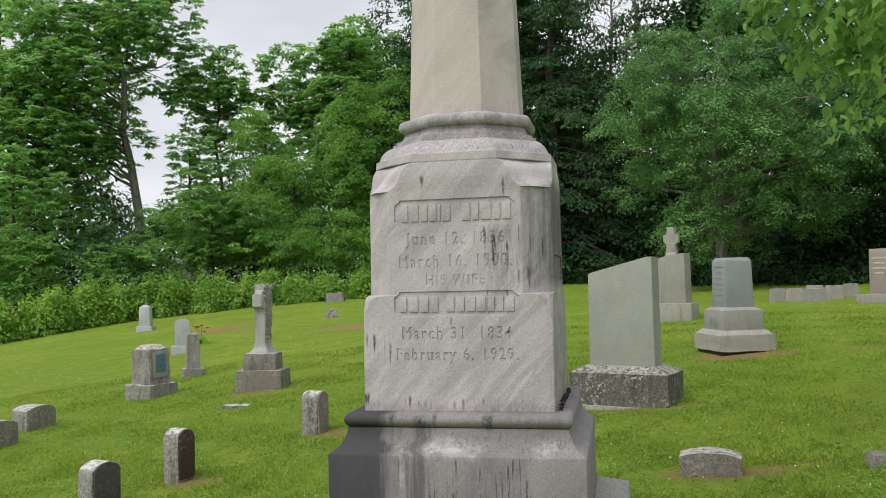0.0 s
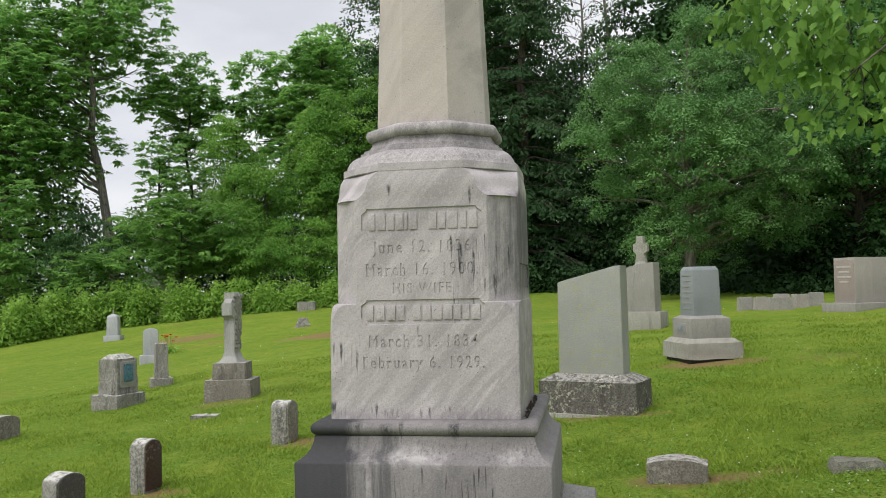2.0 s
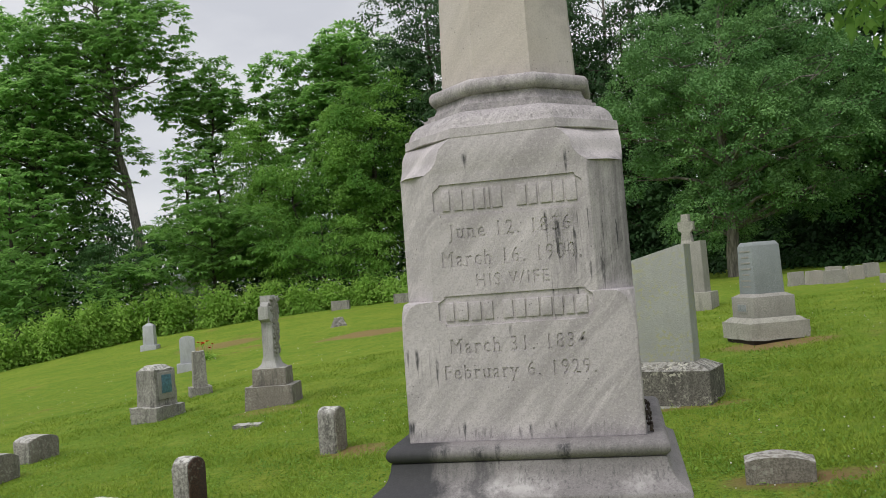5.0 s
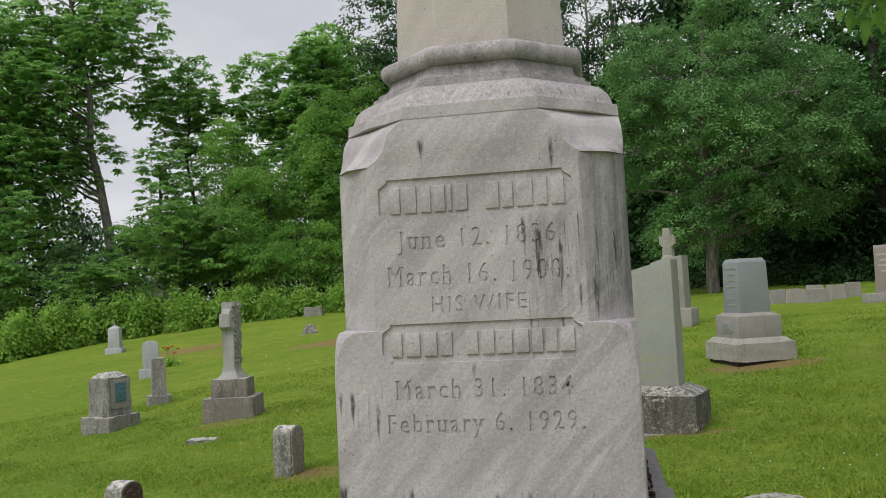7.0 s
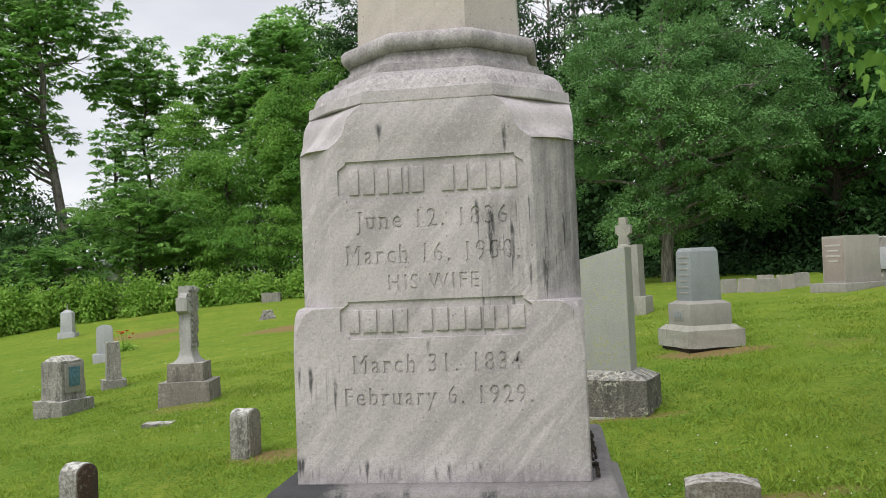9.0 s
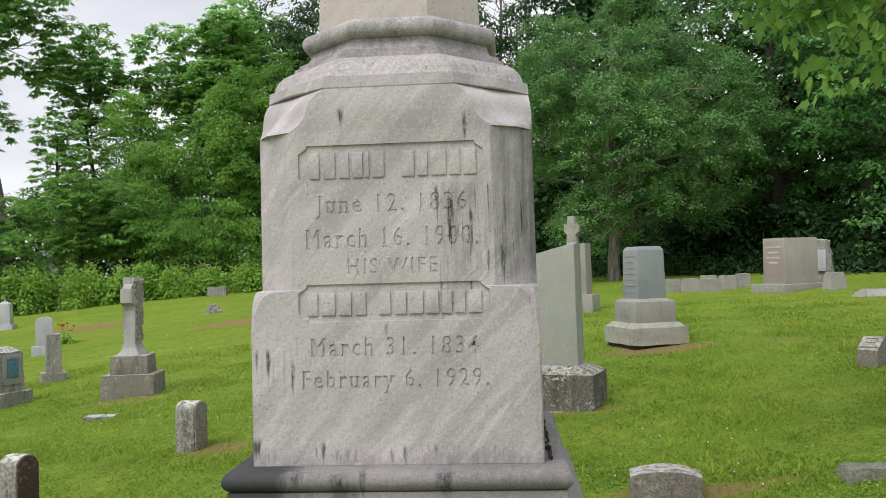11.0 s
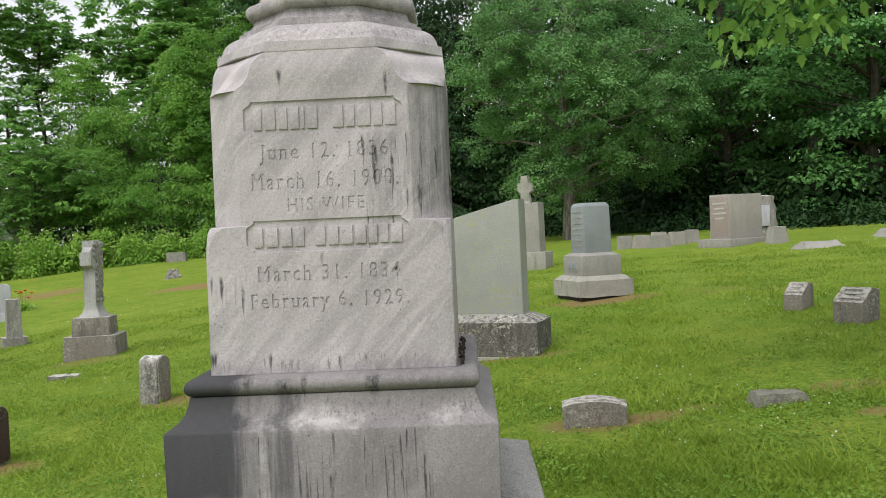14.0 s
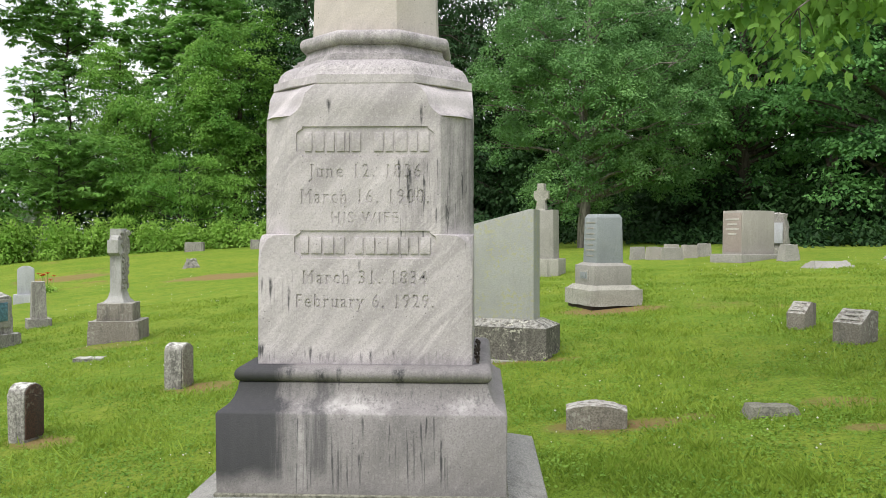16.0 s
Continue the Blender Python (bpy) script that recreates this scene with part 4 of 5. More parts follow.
# ---- trees and bushes ----
def leaf_cards(p, tip, up, length, width):
    """One bent kite per leaf: p its foot, tip its way, up its upper side; arrays of n."""
    tip = tip / np.linalg.norm(tip, axis=1, keepdims=True)
    side = np.cross(tip, up)
    side /= np.linalg.norm(side, axis=1, keepdims=True) + 1e-9
    nrm = np.cross(side, tip)
    l, w = length[:, None], width[:, None]
    mid = p + tip * l * 0.45
    v = np.stack([p, mid + side * w * 0.5 - nrm * w * 0.12, p + tip * l - nrm * l * 0.12, mid - side * w * 0.5 - nrm * w * 0.12], 1).reshape(-1, 3)
    n = len(p)
    return v, np.arange(4 * n, dtype=np.int32).reshape(n, 4)


def sprays(rng, centres, outward, per, radius, flat, size, droop, slim=0.5, star=False):
    """Leaves in flattened sprays round the centres."""
    n = len(centres) * per
    c = np.repeat(centres, per, 0)
    o = np.repeat(outward, per, 0)
    ang, r = rng.random(n) * 2 * np.pi, np.repeat(rng.uniform(0.65, 1.25, len(centres)), per) * radius * rng.random(n) ** 0.6
    off = np.stack([r * np.cos(ang), r * np.sin(ang), rng.normal(0, flat * radius, n)], 1)
    off[:, 2] -= droop * (r / radius) ** 2 * radius + 0.25 * (off[:, :2] * o[:, :2]).sum(1)
    tip = off * (1, 1, 0.3) + rng.normal(0, 0.35 * radius, (n, 3)) + (0, 0, -droop * radius)
    up = np.array((0, 0, 1.0)) + rng.normal(0, 0.38, (n, 3)) + 0.45 * o
    length = size * (0.65 + 0.7 * rng.random(n))
    if star:
        # feathered fronds that spread from the twig's end
        tip = np.stack([np.cos(ang), np.sin(ang), rng.normal(-droop, 0.3, n)], 1) + 0.5 * o
        up = np.array((0, 0, 1.0)) + rng.normal(0, 0.25, (n, 3)) + 0.3 * o
        off = off * 0.35
    return leaf_cards(c + off, tip, up, length, length * (slim - 0.08 + 0.2 * rng.random(n)))


def limb_mesh(paths, sides=7):
    """Tapered limbs along paths of (x, y, z, radius), as one bmesh."""
    bm = bmesh.new()
    for path in paths:
        rows = []
        for i, (x, y, z, r) in enumerate(path):
            q = path[min(i + 1, len(path) - 1)]
            b = path[max(i - 1, 0)]
            d = Vector((q[0] - b[0], q[1] - b[1], q[2] - b[2])).normalized()
            s = d.orthogonal().normalized()
            t = d.cross(s)
            rows.append([bm.verts.new(Vector((x, y, z)) + r * (math.cos(2 * math.pi * j / sides) * s + math.sin(2 * math.pi * j / sides) * t)) for j in range(sides)])
        for a, c in zip(rows, rows[1:]):
            for j in range(sides):
                bm.faces.new((a[j], a[(j + 1) % sides], c[(j + 1) % sides], c[j]))
    return bm


def bend(a, b, r0, r1, rng, n=6, sag=0.0, wander=0.06):
    a, b = np.array(a, float), np.array(b, float)
    span = np.linalg.norm(b - a)
    out = []
    for i in range(n + 1):
        s = i / n
        p = a + (b - a) * s + rng.normal(0, wander * span * math.sin(math.pi * s) * 0.5, 3) + np.array((0, 0, sag * span * math.sin(math.pi * s)))
        out.append((float(p[0]), float(p[1]), float(p[2]), float(r0 + (r1 - r0) * s)))
    return out


def build_tree(name, x, y, height, crown, lobes, leaf, label, seed, trunk=0.25, lean=(0, 0), bark_mat=None, leaf_size=0.17, per=66, spray=0.9, fill=0.3, flat=0.10, droop=0.32, lobe=0.32, slim=0.38, category="tree", star=False, tier=1.0, low_cut=0.0):
    """crown: (x offset, y offset, z of its middle, half width, half depth, half height)."""
    rng = np.random.default_rng(seed)
    t = thing(name, spot(x, y), label, category)
    cx, cy, cz, rx, ry, rz = crown
    paths = [bend((0, 0, -0.3), (lean[0], lean[1], height * 0.86), trunk, trunk * 0.18, rng, 9, 0, 0.02)]
    cents, outs, placed = [], [], []
    spread = np.array((rx, ry, rz))
    mid = np.array((cx, cy, cz))
    for i in range(lobes):
        tries = rng.uniform(-1, 1, (40, 3))
        size = np.linalg.norm(tries, axis=1)
        tries = tries[(size > 0.25) & (size < 1) & ~((low_cut < 0) & (tries[:, 2] < low_cut) & (tries[:, 0] > 0.15))][:4]
        # the try farthest from the lobes that stand already, so that the crown fills evenly
        u = max(tries, key=lambda q: min((float(np.linalg.norm(q - w)) for w in placed), default=1.0))
        placed.append(u)
        c = mid + u * spread * (1 - lobe * 0.6)
        r = lobe * spread * rng.uniform(0.75, 1.25) * (1, 1, tier)
        s = min(0.95, max(0.15, (c[2] - 0.35 * np.hypot(c[0], c[1])) / (height * 0.86)))
        foot = np.array((lean[0] * s, lean[1] * s, height * 0.86 * s))
        limb_r = trunk * (1 - 0.75 * s) * 0.45
        paths.append(bend(foot, c, limb_r, 0.015, rng, 5, 0.05))
        for _ in range(2):
            e = c + rng.normal(0, 0.5, 3) * r
            paths.append(bend(c + 0.3 * (foot - c), e, limb_r * 0.35, 0.008, rng, 3))
        k = max(6, int(fill * 5.2 * (r[0] * r[1] + r[0] * r[2] + r[1] * r[2]) / (spray * spray)))
        d = rng.normal(0, 1, (k, 3))
        d /= np.linalg.norm(d, axis=1, keepdims=True)
        d[:, 2] = np.where((d[:, 2] < -0.3) & (rng.random(k) < 0.5), -d[:, 2], d[:, 2])
        seen = (d[:, 1] < 0.3) | (rng.random(k) < 0.4)
        cents.append((c + d * r * (0.70 + 0.38 * rng.random((k, 1))))[seen])
        outs.append(d[seen])
    cents, outs = np.concatenate(cents), np.concatenate(outs)
    part("trunk", limb_mesh(paths[:1]), bark_mat or bark, t, smooth=60)
    for i in range(1, len(paths), 3):
        part("limb", limb_mesh(paths[i:i + 3], 5), bark_mat or bark, t, smooth=60)
    v, f = sprays(rng, cents, outs, per, spray, flat, leaf_size, droop, slim, star)
    ob = new("crown", shape_mesh("crown", v, f, leaf))
    ob.parent = t
    return t


def build_hemlock(x, y, height, seed, radius, label):
    rng = np.random.default_rng(seed)
    t = thing("hemlock_tree", spot(x, y), label, "tree")
    paths = [bend((0, 0, -0.3), (0.3, 0, height), 0.3, 0.02, rng, 8, 0, 0.01)]
    cents, outs = [], []
    for z in np.arange(1.4, min(height, 19.5), 0.68):
        reach = radius * (1 - z / height) ** 0.75 + 0.3
        for i in range(9):
            a = rng.random() * 2 * math.pi
            r = reach * rng.uniform(0.75, 1.1)
            end = np.array((r * math.cos(a), r * math.sin(a), z - 0.28 * r))
            paths.append(bend((0, 0, z), end, 0.05, 0.008, rng, 4, 0.08))
            for s in np.linspace(0.3, 1.0, max(3, int(r / 0.45))):
                cents.append(np.array((0, 0, z)) * (1 - s) + end * s + np.array((0, 0, 0.08 * r * math.sin(math.pi * s))) + rng.normal(0, 0.12, 3))
                outs.append((math.cos(a), math.sin(a), -0.1))
    part("trunk", limb_mesh(paths, 5), bark, t, smooth=60)
    v, f = sprays(rng, np.array(cents), np.array(outs), 18, 0.52, 0.10, 0.25, 0.5, 0.42)
    ob = new("crown", shape_mesh("crown", v, f, needle))
    ob.parent = t


def leaf_bank(name, spots, label, seed, leaf, leaf_size, per, spray, category, droop=0.3, flat=0.3):
    """A low bank of growth: spots is a list of (x, y, height, half width)."""
    rng = np.random.default_rng(seed)
    cents, outs = [], []
    for x, y, h, w in spots:
        k = max(5, int(1.3 * h * w / spray ** 2 * 2.2))
        d = rng.normal(0, 1, (k, 3))
        d /= np.linalg.norm(d, axis=1, keepdims=True)
        d[:, 2] = np.abs(d[:, 2])
        z = float(ground_z(x, y))
        cents.append(np.array((x, y, z)) + d * (w, w, h * 0.95) * (0.6 + 0.45 * rng.random((k, 1))))
        outs.append(d)
    v, f = sprays(rng, np.concatenate(cents), np.concatenate(outs), per, spray, flat, leaf_size, droop)
    return tagged(new(name, shape_mesh(name, v, f, leaf)), label, category, kind="stuff")


# leafy trees behind the lawn
build_tree("locust_tree", -41.5, 50, 27, (0, 0, 14.5, 6.4, 4, 12.5), 34, locust_leaf, "tall green locust tree with feathery layered foliage", 11, 0.34, (-1, 0), leaf_size=0.30, fill=0.42, per=24, spray=0.52, slim=0.46, star=True, tier=0.55, droop=0.35)
build_tree("locust_tree", -37.0, 47, 23, (0, 0, 12.5, 4.8, 3.5, 10.5), 34, locust_leaf, "tall green locust tree with feathery layered foliage", 12, 0.26, leaf_size=0.30, fill=0.42, per=24, spray=0.52, slim=0.46, star=True, tier=0.55, droop=0.35)
build_tree("locust_tree", -31.0, 50, 27, (-3.0, 0.6, 17.5, 6.6, 3.4, 10.5), 48, locust_leaf, "tall leaning locust tree with bare trunk and open crown", 13, 0.42, (-3.0, 0), grey_bark, low_cut=-0.1, leaf_size=0.30, fill=0.42, per=24, spray=0.52, slim=0.46, star=True, tier=0.55, droop=0.35)
build_tree("locust_tree", -27.6, 54, 20.4, (0, 0, 14.6, 4.0, 2.6, 5.4), 30, locust_leaf, "slim locust tree with open feathery crown", 14, 0.22, leaf_size=0.30, fill=0.62, per=24, spray=0.52, slim=0.46, star=True, tier=0.55, droop=0.35)
build_tree("locust_tree", -19.2, 56, 21, (0.4, 0, 13.2, 6.6, 4, 7.8), 44, locust_leaf, "broad locust tree with layered open crown", 15, 0.34, (1.0, 0), leaf_size=0.30, fill=0.62, per=24, spray=0.52, slim=0.46, star=True, tier=0.55, droop=0.35)
build_tree("vine_covered_tree", -20.8, 46.5, 13.3, (0, 0, 7.2, 2.4, 2.2, 6.0), 18, vine_leaf, "small tree smothered in bright green vines", 16, 0.2, leaf_size=0.16, per=62, spray=0.6, fill=0.42, flat=0.18, slim=0.6, lobe=0.34)
build_tree("vine_covered_tree", -13.6, 46, 13.2, (0, 0, 6.6, 4.4, 3.0, 6.4), 26, vine_leaf, "broad tree covered in hanging green vines", 17, 0.3, leaf_size=0.16, per=62, spray=0.6, fill=0.42, flat=0.18, slim=0.6, lobe=0.34)
build_tree("broadleaf_tree", -10.5, 50, 21, (0, 0, 12, 5.0, 4, 9.0), 26, deep_shaded_leaf, "tall dark green broadleaf tree", 18, 0.36, leaf_size=0.2, per=56, spray=0.8, fill=0.42, slim=0.55)
build_tree("broadleaf_tree", -24.5, 58, 12, (0, 0, 6, 5, 3, 5.5), 16, deep_shaded_leaf, "dark green broadleaf tree behind the locusts", 19, 0.3, leaf_size=0.2, per=56, spray=0.8, fill=0.42, slim=0.55)
build_tree("locust_tree", -36.0, 43, 12.5, (0, 0, 6.5, 4.0, 3.0, 5.6), 20, locust_leaf, "green locust tree with feathery foliage", 24, 0.2, leaf_size=0.30, fill=0.42, per=24, spray=0.52, slim=0.46, star=True, tier=0.55, droop=0.35)
build_tree("locust_tree", -30.0, 54, 12.0, (0.6, 0, 7.0, 4.0, 2.0, 4.6), 20, locust_leaf, "young locust tree with feathery foliage", 26, 0.18, leaf_size=0.30, fill=0.42, per=24, spray=0.52, slim=0.46, star=True, tier=0.55, droop=0.35)
build_tree("locust_tree", -26.0, 51, 10.6, (0, 0, 6.0, 3.4, 2.4, 4.4), 16, locust_leaf, "young locust tree with feathery foliage", 27, 0.16, leaf_size=0.30, fill=0.42, per=24, spray=0.52, slim=0.46, star=True, tier=0.55, droop=0.35)
build_tree("locust_tree", -27.0, 48.5, 12.0, (0, 0, 9.0, 2.2, 1.8, 3.6), 16, locust_leaf, "young locust tree with feathery foliage", 30, 0.16, leaf_size=0.30, fill=0.42, per=24, spray=0.52, slim=0.46, star=True, tier=0.55, droop=0.35)
build_tree("vine_covered_tree", -18.2, 44.6, 9.4, (0, 0, 5.4, 2.3, 2.0, 4.0), 14, vine_leaf, "small tree smothered in dark vines", 28, 0.16, leaf_size=0.16, per=62, spray=0.6, fill=0.42, flat=0.18, slim=0.6, lobe=0.34)
build_hemlock(-6.0, 43, 34, 21, 5.0, "tall dark green hemlock with drooping boughs")
build_hemlock(-2.7, 41, 30, 22, 4.2, "tall dark green hemlock with drooping boughs")
build_hemlock(-3.9, 48, 34, 29, 5.0, "tall dark green hemlock deep in the woods")
build_tree("broadleaf_tree", 1.4, 46, 16, (0, 0, 8.4, 4.8, 3.0, 7.4), 28, deep_shaded_leaf, "dark green broadleaf tree behind the oak", 23, 0.25, leaf_size=0.22, per=50, spray=0.8, fill=0.42, slim=0.5)
build_tree("oak_tree", 4.08, 27.6, 10.8, (0.45, 0, 5.45, 4.9, 3.8, 4.9), 62, oak_leaf, "large round green oak with dense crown", 31, 0.24, (0.2, 0), grey_bark, leaf_size=0.085, per=92, spray=0.36, fill=0.34, flat=0.26, slim=0.64, lobe=0.21, tier=0.85)
build_tree("maple_tree", 10.7, 31, 14.5, (0, 0, 6.9, 5.0, 3.6, 7.2), 50, edge_leaf, "tall dark maple at the edge of the woods", 32, 0.3, leaf_size=0.155, per=76, spray=0.7, fill=0.42, slim=0.7, flat=0.10, lobe=0.22, tier=0.6)
build_tree("maple_tree", 14.4, 26.8, 12.5, (0, 0, 5.9, 5.0, 3.4, 6.2), 50, edge_leaf, "maple with layered green boughs at the edge of the woods", 33, 0.26, leaf_size=0.155, per=76, spray=0.7, fill=0.45, slim=0.7, flat=0.10, lobe=0.22, tier=0.6)
build_tree("maple_tree", 19.4, 27.5, 13.5, (0, 0, 6.4, 5.2, 3.6, 6.8), 46, edge_leaf, "tall green maple at the edge of the woods", 34, 0.3, leaf_size=0.155, per=76, spray=0.7, fill=0.42, slim=0.7, flat=0.10, lobe=0.22, tier=0.6)
build_tree("maple_tree", 17.5, 39, 21, (0, 0, 12, 6.5, 4, 9), 22, deep_shaded_leaf, "tall dark maple within the woods", 35, 0.36, leaf_size=0.3, per=50, spray=1.0, fill=0.45, slim=0.6)
build_tree("maple_tree", 7.0, 44, 22, (0.4, 0, 13, 5.0, 4, 8.8), 28, deep_shaded_leaf, "tall dark maple within the woods", 36, 0.36, leaf_size=0.3, per=50, spray=1.0, fill=0.45, slim=0.6)


def bare_tree(x, y, height, seed, label):
    """A dead tree: trunk and thin leafless branches."""
    rng = np.random.default_rng(seed)
    t = thing("bare_tree", spot(x, y), label, "tree")
    part("trunk", limb_mesh([bend((0, 0, -0.3), (0.2, 0, height), 0.3, 0.03, rng, 8, 0, 0.01)]), grey_bark, t, smooth=60)
    for z in np.linspace(height * 0.35, height * 0.97, 34):
        a, r = rng.random() * 2 * math.pi, rng.uniform(1.2, 3.6) * (1.25 - z / height)
        end = (r * math.cos(a), r * math.sin(a), z + 0.5 * r)
        twigs = [bend((0.1, 0, z), end, 0.06, 0.015, rng, 5, 0.08, 0.1)]
        for _ in range(4):
            s = rng.uniform(0.3, 0.9)
            b = (0.1 + end[0] * s, end[1] * s, z + 0.5 * r * s)
            twigs.append(bend(b, (b[0] + rng.normal(0, 0.7), b[1] + rng.normal(0, 0.7), b[2] + rng.uniform(0.1, 1.0)), 0.028, 0.01, rng, 3, 0, 0.1))
        part("branch", limb_mesh(twigs, 4), grey_bark, t, smooth=60)


bare_tree(2.1, 60, 28, 41, "leafless grey tree standing above the woods")
bare_tree(0.4, 61, 25, 42, "leafless grey tree standing above the woods")

build_tree("sumac_bush", -22.3, 42, 6.9, (0, 0, 4.5, 4.3, 2.4, 2.6), 24, sumac_leaf, "broad green sumac bush with layered leaves", 51, 0.12, leaf_size=0.32, per=18, spray=0.42, fill=0.5, droop=0.3, slim=0.28, star=True, tier=0.8, category="bush")
build_tree("sumac_bush", -25.4, 38.6, 4.3, (0, 0, 2.7, 2.9, 1.8, 1.9), 18, sumac_leaf, "green sumac bush behind the hedge", 52, 0.08, leaf_size=0.32, per=18, spray=0.42, fill=0.5, droop=0.3, slim=0.28, star=True, tier=0.8, category="bush")
build_tree("sumac_bush", -30.3, 36.5, 5.4, (0, 0, 3.1, 2.8, 2.0, 2.5), 20, sumac_leaf, "green sumac bush behind the hedge", 53, 0.09, leaf_size=0.32, per=18, spray=0.42, fill=0.5, droop=0.3, slim=0.28, star=True, tier=0.8, category="bush")
build_tree("sumac_bush", -33.6, 38.0, 6.2, (0, 0, 3.6, 3.2, 2.0, 3.0), 16, sumac_leaf, "tall green sumac bush behind the hedge", 55, 0.1, leaf_size=0.32, per=18, spray=0.42, fill=0.5, droop=0.3, slim=0.28, star=True, tier=0.8, category="bush")
build_tree("shrub", -29.4, 43.0, 7.0, (0, 0, 4.0, 3.6, 1.8, 3.4), 16, deep_shaded_leaf, "green shrub below the locust trees, shade in the leaf colour", 57, 0.1, leaf_size=0.19, per=56, spray=0.6, fill=0.45, droop=0.4, slim=0.34, category="bush")
build_tree("shrub", -26.6, 44.6, 5.9, (0, 0, 4.7, 2.6, 1.2, 1.9), 14, vine_leaf, "green shrub in front of the shed", 59, 0.08, leaf_size=0.19, per=56, spray=0.55, fill=0.5, droop=0.4, slim=0.4, category="bush")
build_tree("shrub", -23.0, 44.4, 5.0, (0, 0, 3.7, 2.4, 1.2, 1.7), 14, sumac_leaf, "green shrub in front of the shed", 60, 0.08, leaf_size=0.19, per=56, spray=0.55, fill=0.5, droop=0.4, slim=0.4, category="bush")
build_tree("shrub", -25.7, 43.4, 2.6, (0, 0, 1.5, 1.5, 0.8, 1.05), 12, sumac_leaf, "low green shrub in front of the shed", 48, 0.05, leaf_size=0.19, per=56, spray=0.5, fill=0.5, droop=0.4, slim=0.4, category="bush")
build_tree("shrub", -15.5, 41.5, 5.2, (0, 0, 2.8, 4.0, 1.8, 2.6), 18, vine_leaf, "vine-tangled green shrub behind the hedge", 54, 0.1, leaf_size=0.19, per=56, spray=0.6, fill=0.45, droop=0.4, slim=0.34, category="bush")


def along(points, step):
    out = []
    for (x0, y0, h0), (x1, y1, h1) in zip(points, points[1:]):
        n = max(1, int(math.hypot(x1 - x0, y1 - y0) / step))
        out += [(x0 + (x1 - x0) * i / n, y0 + (y1 - y0) * i / n, h0 + (h1 - h0) * i / n) for i in range(n)]
    return out


hedge_rng = np.random.default_rng(61)
hedge = []
for hx, hy, hh in along([(-36, 23, 2.6), (-27.5, 31.0, 2.4), (-24.6, 36.6, 2.5), (-18, 38.6, 2.0), (-12, 38.6, 1.55), (-4, 40, 1.3)], 0.45):
    for row in range(2):
        hedge.append((hx + hedge_rng.normal(0, 0.25) - 0.2 * row, hy + 0.75 * row + hedge_rng.normal(0, 0.2), hh * hedge_rng.uniform(0.72, 1.12), 0.5))
leaf_bank("hedge", hedge, "bright green bank of knotweed and vines along the lawn", 62, weed_leaf, 0.17, 17, 0.3, "hedge", 0.35, 0.5)
back = []
for bx, by, bh in along([(-60, 36, 13), (-46, 48, 13.5), (-37, 55, 13), (-35, 56, 9.5), (-30, 57, 9.5), (-22, 55, 10.5), (-12, 53, 11), (-3, 50, 12)], 1.2):
    back += [(bx + hedge_rng.normal(0, 0.6), by + 2.0 * r + hedge_rng.normal(0, 0.6), bh * hedge_rng.uniform(0.6, 1.1), 1.8) for r in range(2)]
leaf_bank("understorey", back, "green undergrowth below the trees, shade in the leaf colour", 63, deep_shaded_leaf, 0.42, 14, 1.0, "undergrowth")
wood = []
for bx, by, bh in along([(-6, 52, 14), (6, 52, 13), (14, 45, 18), (24, 42, 19), (34, 30, 18), (42, 16, 17)], 1.8):
    wood += [(bx + hedge_rng.normal(0, 0.8), by + 2.5 * r + hedge_rng.normal(0, 0.6), bh * hedge_rng.uniform(0.7, 1.05), 2.2) for r in range(2)]
leaf_bank("far_woods", wood, "green woods beyond the cemetery, shade in the leaf colour", 64, shade_leaf, 0.8, 13, 1.2, "woods")
# thicket and ferns: the canopy's shade is painted into their leaves
low = []
for bx, by, bh in along([(-2, 46, 5), (3.5, 38, 4.0), (8, 33, 3.2), (11.5, 27.4, 2.4), (16, 25, 2.6), (24, 24.5, 3.5), (32, 23, 4)], 1.0):
    low += [(bx + hedge_rng.normal(0, 0.5), by + 1.4 * r + hedge_rng.normal(0, 0.4), bh * hedge_rng.uniform(0.6, 1.1), 1.2) for r in range(2)]
leaf_bank("thicket", low, "green thicket below the edge of the woods, shade in the leaf colour", 66, shade_leaf, 0.30, 20, 0.7, "undergrowth")
fern = []
for bx, by, bh in along([(-4, 42, 1.6), (-0.2, 37, 1.1), (3.5, 31.2, 0.7), (6.2, 29.6, 0.6), (9.8, 24.6, 0.6), (11.4, 23.0, 0.6), (20, 20.6, 0.8), (30, 19.5, 1.0)], 0.55):
    fern += [(bx + hedge_rng.normal(0, 0.3), by + 0.9 * r + hedge_rng.normal(0, 0.3), bh * hedge_rng.uniform(0.5, 1.3), 0.6) for r in range(3)]
leaf_bank("ferns", fern, "low ferns and weeds at the edge of the woods, shade in the leaf colour", 65, shade_leaf, 0.2, 20, 0.4, "undergrowth")


def build_shed():
    t = thing("white_shed", spot(-26.3, 46.6, 4), "white clapboard shed behind the bushes", "shed")
    for i in range(11):
        part("clapboard", block(bmesh.new(), 1.5, 0.03, 0.25 * i, 0.25 * i + 0.256, (1.5, 0.012), 0, y=-1.2), house_white, t)
    part("wall", block(bmesh.new(), 1.46, 2.3, -0.4, 2.74, bevel=0), house_white, t)
    roof = extrude_outline([(-1.4, 2.73), (1.4, 2.73), (0, 3.2)], 1.8, 0)
    bmesh.ops.rotate(roof, matrix=Matrix.Rotation(radians(90), 3, "Z"), verts=roof.verts)
    part("roof", roof, roof_grey, t)


build_shed()


